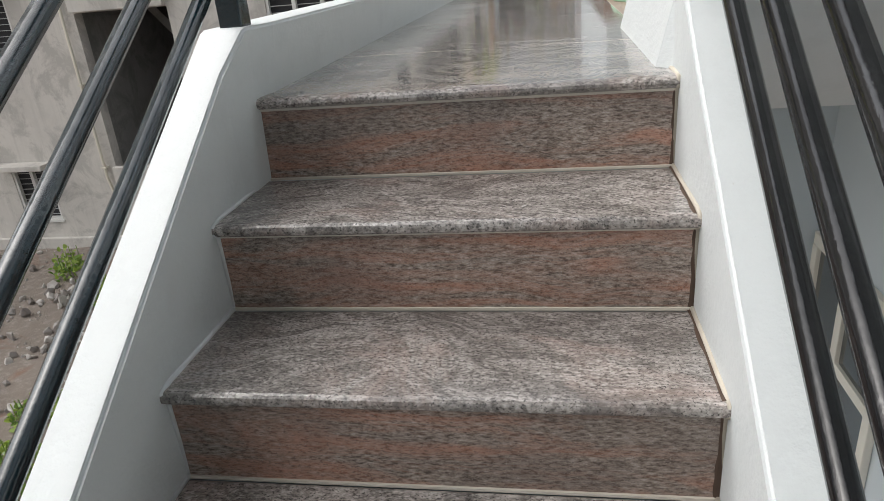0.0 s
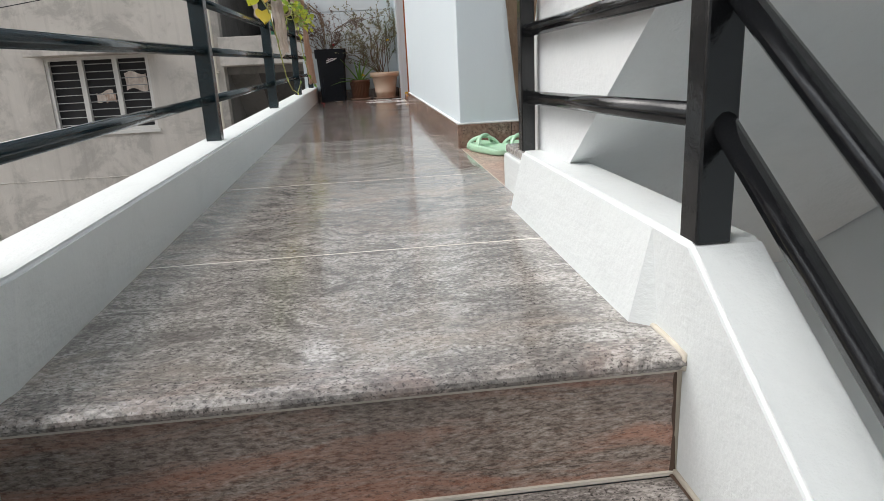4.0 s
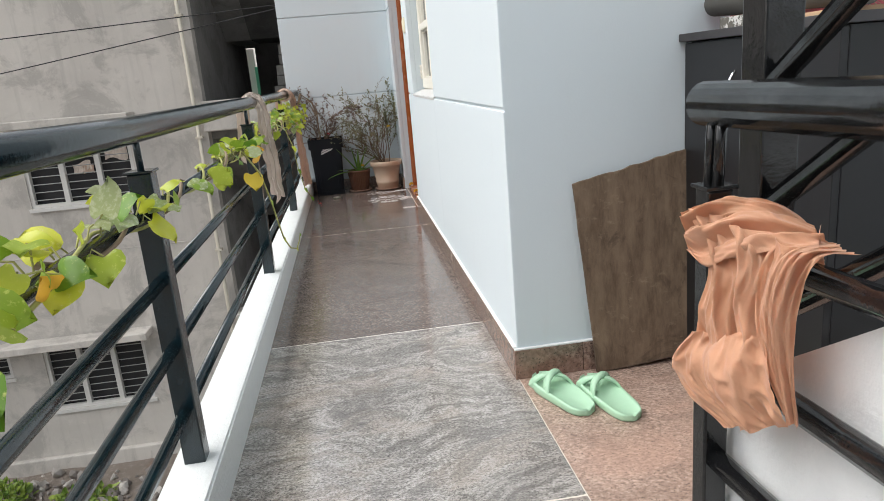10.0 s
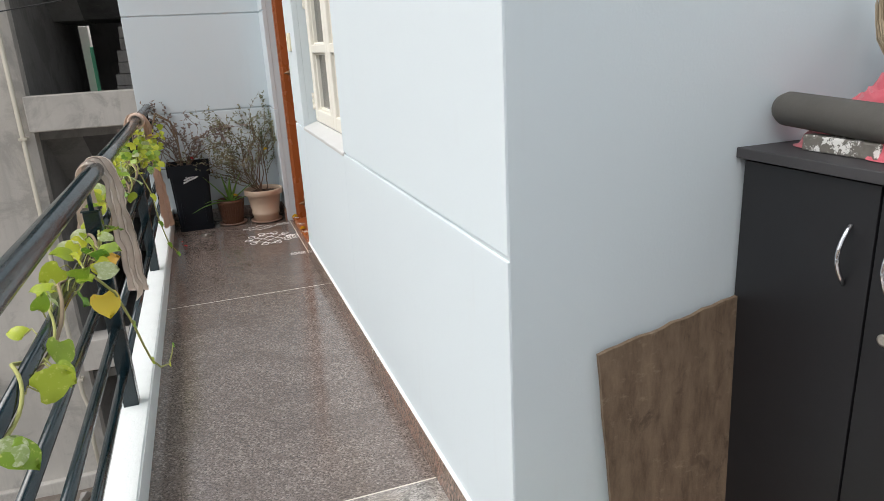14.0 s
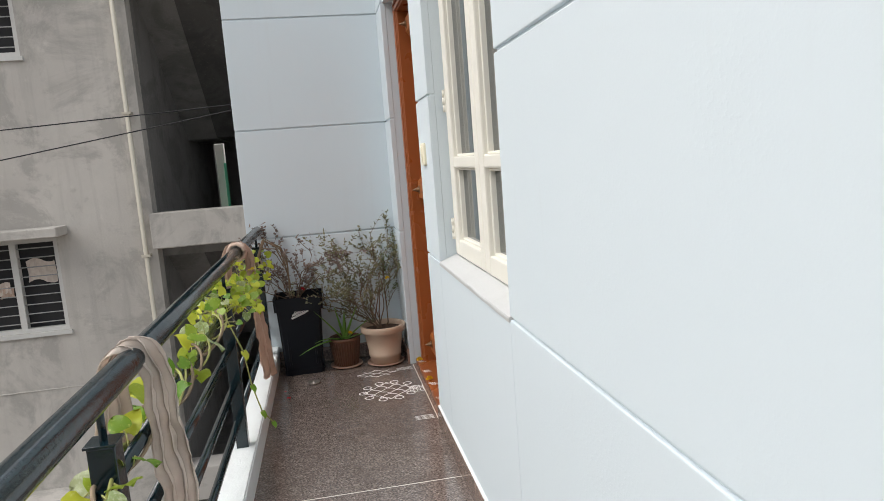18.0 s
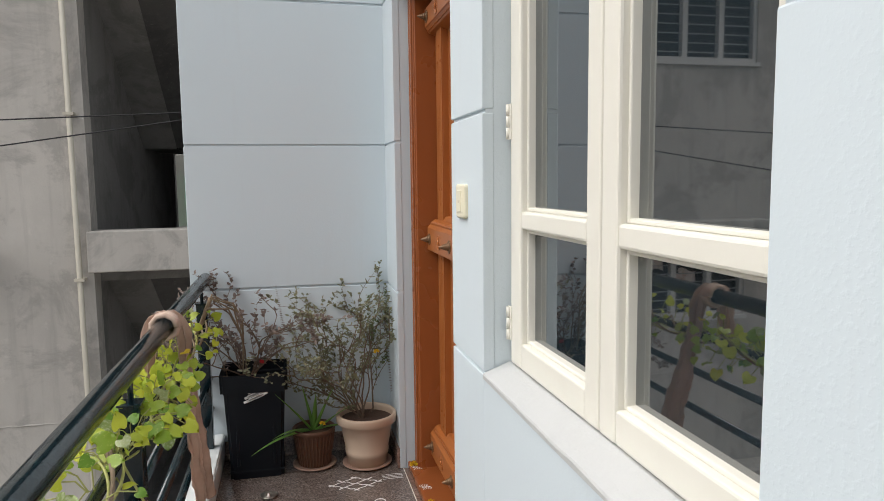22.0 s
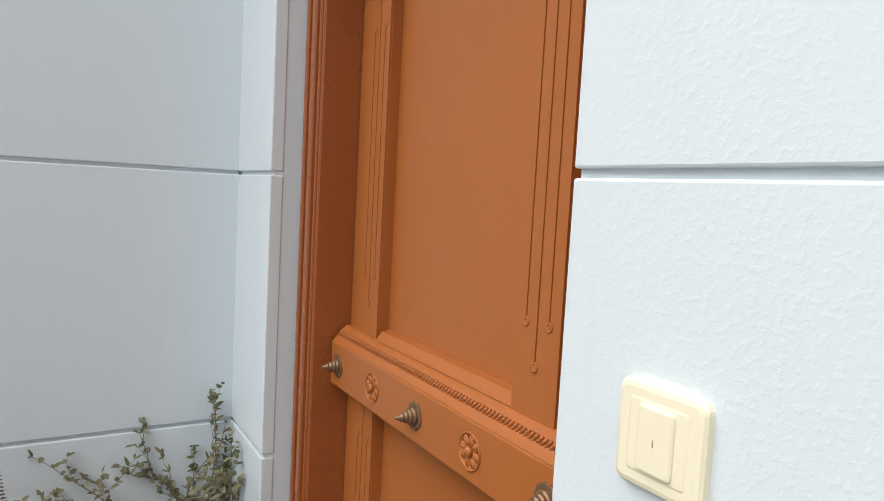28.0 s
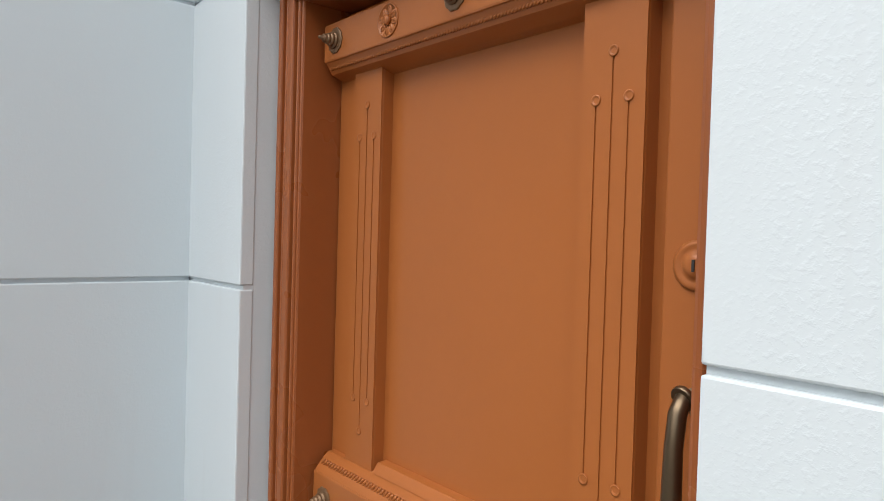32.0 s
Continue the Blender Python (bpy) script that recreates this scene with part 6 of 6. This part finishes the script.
for cx, cy, cnt in ((-7.6, 7.3, 60), (-8.7, 6.4, 40), (-6.3, 7.0, 46), (-9.6, 5.4, 40), (-7.6, 4.6, 40), (-6.9, 3.4, 40), (-4.75, 7.55, 50), (-4.3, 7.35, 36), (-5.6, 7.9, 40)):
    for k in range(cnt):
        x, y = cx + rg.gauss(0, 0.30), cy + rg.gauss(0, 0.22)
        s = 0.03 + 0.09 * rg.random() ** 2
        m = Matrix.Translation((x, y, ground_z(x, y) + s * 0.5)) @ Euler((rg.uniform(0, 6), rg.uniform(0, 6), rg.uniform(0, 6))).to_matrix().to_4x4() @ Matrix.Diagonal((s, s * rg.uniform(0.5, 1.1), s * rg.uniform(0.3, 0.7), 1))
        r = bmesh.ops.create_icosphere(bm, subdivisions=1, radius=1, matrix=m)
        for v in r["verts"]:
            v.co += Vector((rg.uniform(-1, 1), rg.uniform(-1, 1), rg.uniform(-1, 1))) * s * 0.22
tagged(part("rubble", bm, RUBBLE), "broken stones and plaster lumps scattered on the soil", "rubble", kind="stuff")
WEED = leaf_mat("weed_leaf", (0.10, 0.19, 0.03), (0.34, 0.44, 0.08), (0.35, 0.36, 0.08), 0.68)
for cx, cy, rad, cnt, hh in ((-9.3, 7.2, 0.30, 150, 0.65), (-9.8, 3.2, 0.6, 170, 0.35), (-4.9, 7.3, 0.55, 260, 0.28), (-3.7, 5.9, 0.45, 200, 0.25), (-4.9, 5.6, 0.30, 120, 0.25), (-8.9, 1.8, 0.6, 220, 0.5), (-7.6, 2.2, 0.5, 150, 0.4), (-6.0, 5.0, 0.3, 90, 0.2), (-8.1, 6.25, 0.35, 260, 0.6), (-6.15, 1.7, 0.6, 420, 0.7), (-6.7, 3.0, 0.35, 160, 0.35), (-6.0, 7.75, 0.30, 170, 0.35), (-5.35, 6.6, 0.32, 160, 0.2), (-6.4, 6.9, 0.25, 110, 0.22), (-4.6, 6.3, 0.2, 70, 0.16)):
    t = tagged(new("weed_clump"), "clump of bright green weeds growing in the yard", "weeds", "yard weeds")
    bm = bmesh.new()
    for k in range(cnt):
        a, q = rg.uniform(0, 6.28), rad * math.sqrt(rg.random())
        x, y = cx + q * math.cos(a), cy + q * math.sin(a)
        z = ground_z(x, y) + rg.uniform(0, hh) * (1 - q / rad * 0.7)
        leaf_quad(bm, Vector((x, y, z)), Vector((rg.uniform(-1, 1), rg.uniform(-1, 1), rg.uniform(0.0, 1.2))), Vector((rg.uniform(-0.5, 0.5), rg.uniform(-0.8, 0), 1)), rg.uniform(0.06, 0.14), rg.uniform(0.04, 0.09))
    for k in range(max(8, cnt // 12)):
        a, q = rg.uniform(0, 6.28), rad * rg.random() * 0.8
        x, y = cx + q * math.cos(a), cy + q * math.sin(a)
        z = ground_z(x, y)
        tube(bm, [(x, y, z - 0.02), (x + rg.uniform(-0.05, 0.05), y, z + hh * 0.8)], 0.006, 4, False)
    part("leaves", bm, WEED, t, kind="stuff")

# ---- neighbouring building ----
nb = thing("apartment_building", "unfinished grey plastered apartment building with barred windows", "building")


def holed(x0, x1, z0, z1, holes, y0, y1):
    """A wall sheet with rectangular openings that go right through."""
    xs = sorted({x0, x1, *[v for h in holes for v in h[:2]]})
    bm = bmesh.new()
    for a, b in zip(xs, xs[1:]):
        cut = sorted([(h[2], h[3]) for h in holes if h[0] <= a + 1e-6 and h[1] >= b - 1e-6])
        z = z0
        for c, d in cut:
            if c > z:
                box(bm, a, y0, z, b, y1, c)
            z = max(z, d)
        if z < z1:
            box(bm, a, y0, z, b, y1, z1)
    bmesh.ops.remove_doubles(bm, verts=bm.verts, dist=1e-4)
    return bm


WINS = [(-5.12, -3.60, -0.51, 0.62, 3), (-5.20, -3.68, 2.72, 3.85, 3), (-5.47, -3.97, -3.70, -2.66, 3), (-6.62, -5.95, -3.07, -2.70, 2), (-11.15, -10.30, -4.08, -2.98, 2), (-11.3, -10.1, -0.76, 0.40, 2), (-11.3, -10.1, 2.50, 3.65, 2)]
O1 = (-2.48, 1.6)
O2 = (-8.78, -6.95)
holes = [(a, b, c, d) for a, b, c, d, n in WINS]
holes += [(O2[0], O2[1], -3.05, -0.14), (O2[0], O2[1], 0.32, 3.3), (-7.75, -7.12, -4.45, -3.62)]
holes += [(O1[0], O1[1], 0.80, 3.60), (O1[0], O1[1], -2.45, 0.36), (O1[0], O1[1], -4.69, -2.9), (-2.1, O1[1], 4.25, 7.2)]
part("wall", holed(-16.0, 4.0, GZ - 0.4, 7.2, holes, NY, NY + 0.24), CONCRETE, nb)
part("plinth", boxbm(-16.0, NY - 0.10, GZ - 0.4, -2.5, NY - 0.002, GZ + 0.24, 0.02), CONCRETE, nb)
part("roof", boxbm(-16.2, NY - 0.3, 7.2, -2.95, NY + 7.0, 7.4, 0.02), CONCRETE, nb)
# back wall, slabs and partitions painted darker for the unlit inside
part("back_wall", holed(-16.0, 4.0, GZ - 0.4, 7.2, [(-2.64, -2.41, 0.42, 1.86), (-2.47, 1.7, 4.0, 7.2)], NY + 6.6, NY + 6.8), CONCRETE_SHADED, nb)
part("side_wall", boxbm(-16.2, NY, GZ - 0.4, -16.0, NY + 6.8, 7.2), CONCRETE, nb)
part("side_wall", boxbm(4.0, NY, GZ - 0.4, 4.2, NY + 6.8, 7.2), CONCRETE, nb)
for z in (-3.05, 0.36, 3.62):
    part("floor_slab", boxbm(-16.0, NY + 0.25, z - 0.12, 4.0, NY + 6.6, z), CONCRETE_SHADED, nb)
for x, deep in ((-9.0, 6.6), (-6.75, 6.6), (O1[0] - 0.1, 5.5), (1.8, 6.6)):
    part("partition", boxbm(x - 0.1, NY + 0.25, GZ - 0.4, x + 0.1, NY + deep, 7.2), CONCRETE_SHADED, nb)
# edge beams across the two stair openings
for x0, x1, zs in ((O1[0] - 0.02, O1[1], (0.375, -2.87, 3.6)), (O2[0], O2[1], (-0.12, -3.42, 3.28))):
    for z in zs:
        part("edge_beam", boxbm(x0, NY - 0.14, z, x1, NY - 0.002, z + 0.43, 0.012), CONCRETE, nb)
# flights inside the openings, shade painted in; near one plastered beside the wall only
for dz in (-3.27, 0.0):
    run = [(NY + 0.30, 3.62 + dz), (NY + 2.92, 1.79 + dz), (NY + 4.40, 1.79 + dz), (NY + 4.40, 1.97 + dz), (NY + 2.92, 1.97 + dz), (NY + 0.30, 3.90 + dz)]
    part("stair_flight", prism(bmesh.new(), run, O1[0] + 0.002, -2.03, "x"), CONCRETE_SHADED, nb)
    part("stair_flight", prism(bmesh.new(), [(y, z + 0.012) for y, z in run], -2.028, -1.15, "x"), RAW_SHADED, nb)
    for k in range(7):
        part("step", boxbm(-1.80 + 0.04 * k + 0.03 * (k % 2), NY + 2.90, 0.39 + dz + 0.185 * k, -0.95, NY + 3.90, 0.565 + dz + 0.185 * k, 0.006), CONCRETE, nb)
    x0, x1, z = O2[0] + 0.05, O2[1] - 0.05, 0.42 + dz * 3.42 / 3.27
    part("stair_flight", prism(bmesh.new(), [(x0 + 0.2, z + 3.1), (x0 + 0.2, z + 2.85), (x1, z + 1.05), (x1, z + 1.35)], NY + 1.9, NY + 3.0, "y"), CONCRETE_SHADED, nb)
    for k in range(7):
        part("step", boxbm(x1 - 1.05 + 0.16 * k, NY + 3.1, z + 0.17 * k, x1 - 0.89 + 0.16 * k, NY + 4.1, z + 0.17 * (k + 1) + 0.05, 0.004), CONCRETE_SHADED, nb)
# a rough lip where two coats of render meet
lip = [(-6.6 + 0.03 * k, NY + 0.001, -1.23 + 0.018 * noise.noise(Vector((k * 0.21, 3.0, 0)))) for k in range(130)]
part("render_lip", tube(bmesh.new(), lip, 0.012, 6, taper=[0.005 + 0.016 * abs(noise.noise(Vector((k * 0.37, 8.0, 1.0)))) for k in range(130)]), CONCRETE, nb)
# slit of daylight with a green sheet beyond
part("green_sheet", boxbm(-2.60, NY + 7.6, -0.6, -2.1, NY + 7.65, 1.45, 0.01), GREEN_SHEET, nb)
part("white_post", boxbm(-2.90, NY + 7.9, -0.8, -2.61, NY + 8.0, 1.9, 0.01), WHITE_FRAME, nb)


def barred(x0, x1, z0, z1, n):
    """A white framed window with leaves and horizontal bars."""
    # near-black sheet behind the frame paints the room's shade
    w = part("window", boxbm(x0, NY + 0.16, z0, x1, NY + 0.19, z1), HOLLOW_SHADE, nb)
    bm = bmesh.new()
    f = 0.05
    box(bm, x0, NY + 0.02, z0, x0 + f, NY + 0.10, z1)
    box(bm, x1 - f, NY + 0.02, z0, x1, NY + 0.10, z1)
    box(bm, x0 + f, NY + 0.02, z0, x1 - f, NY + 0.10, z0 + f)
    box(bm, x0 + f, NY + 0.02, z1 - f, x1 - f, NY + 0.10, z1)
    for k in range(1, n):
        xm = x0 + (x1 - x0) * k / n
        box(bm, xm - 0.035, NY + 0.02, z0 + f, xm + 0.035, NY + 0.10, z1 - f)
    part("window_frame", bm, WHITE_FRAME, w)
    cnt = max(4, int((z1 - z0) / 0.105))
    for k in range(1, cnt):
        z = z0 + (z1 - z0) * k / cnt
        part("bar", tube(bmesh.new(), [(x0 + f, NY + 0.05, z), (x1 - f, NY + 0.05, z)], 0.0075, 5, False), BAR, w)
    part("window_sill", boxbm(x0 - 0.03, NY - 0.03, z0 - 0.05, x1 + 0.03, NY + 0.06, z0 - 0.001), WHITE_FRAME, w)


for a, b, c, d, n in WINS:
    barred(a, b, c, d, n)
for x0, x1, z in ((-5.24, -3.46, 0.64), (-5.30, -3.55, 3.87), (-7.0, -3.80, -2.60), (-11.3, -10.15, -2.95), (-11.4, -10.0, 0.43)):
    part("sunshade", boxbm(x0, NY - 0.36, z, x1, NY - 0.002, z + 0.11, 0.012), CONCRETE, nb)
for x in (-2.60, -8.98):
    p = part("downpipe", tube(bmesh.new(), [(x, NY - 0.07, 7.0), (x, NY - 0.07, -3.2), (x + 0.05, NY - 0.07, -3.5), (x, NY - 0.07, -3.8), (x, NY - 0.07, GZ)], 0.028, 10), PVC, nb)
    for z in (4.2, 2.0, 0.3, -1.4, -3.0):
        part("clip", boxbm(x - 0.05, NY - 0.105, z - 0.015, x + 0.05, NY - 0.001, z + 0.015), PVC, p)
part("pipe_stub", tube(bmesh.new(), [(-6.35, NY - 0.10, -2.05), (-6.35, NY, -2.05)], 0.06, 14), PVC, nb)
# washing seen behind the bars
for x, z, w, h, m in ((-3.86, 0.22, 0.16, 0.13, RAG), (-4.36, 0.02, 0.13, 0.07, RAG), (-4.28, -0.03, 0.08, 0.06, RAG_B)):
    t = thing("washing", "pale cloth hung behind the window bars", "cloth")
    bm = bmesh.new()
    bmesh.ops.create_grid(bm, x_segments=8, y_segments=6, size=1, matrix=Matrix.Translation((x, NY + 0.13, z)) @ Matrix.Rotation(radians(90), 4, "X") @ Matrix.Diagonal((w, h, 1, 1)))
    for v in bm.verts:
        v.co.y += 0.015 * math.sin(v.co.x * 60 + v.co.z * 20)
        v.co.z -= 0.03 * math.sin(v.co.x * 18)
    part("cloth", bm, m, t)
# two cables across the gap
for a, b, sag in (((-15.9, NY - 0.001, 1.455), (2.5, NY - 0.001, 2.21), 0.10), ((-15.9, NY - 0.001, -0.105), (2.5, NY - 0.001, 2.545), 0.10)):
    t = thing("cable", "thin black cable strung between the buildings", "cable")
    pts = [Vector(a).lerp(Vector(b), k / 24) - Vector((0, min(k, 24 - k, 2) * 0.25, sag * 4 * (k / 24) * (1 - k / 24))) for k in range(25)]
    part("wire", tube(bmesh.new(), pts, 0.007, 5), CABLE, t)
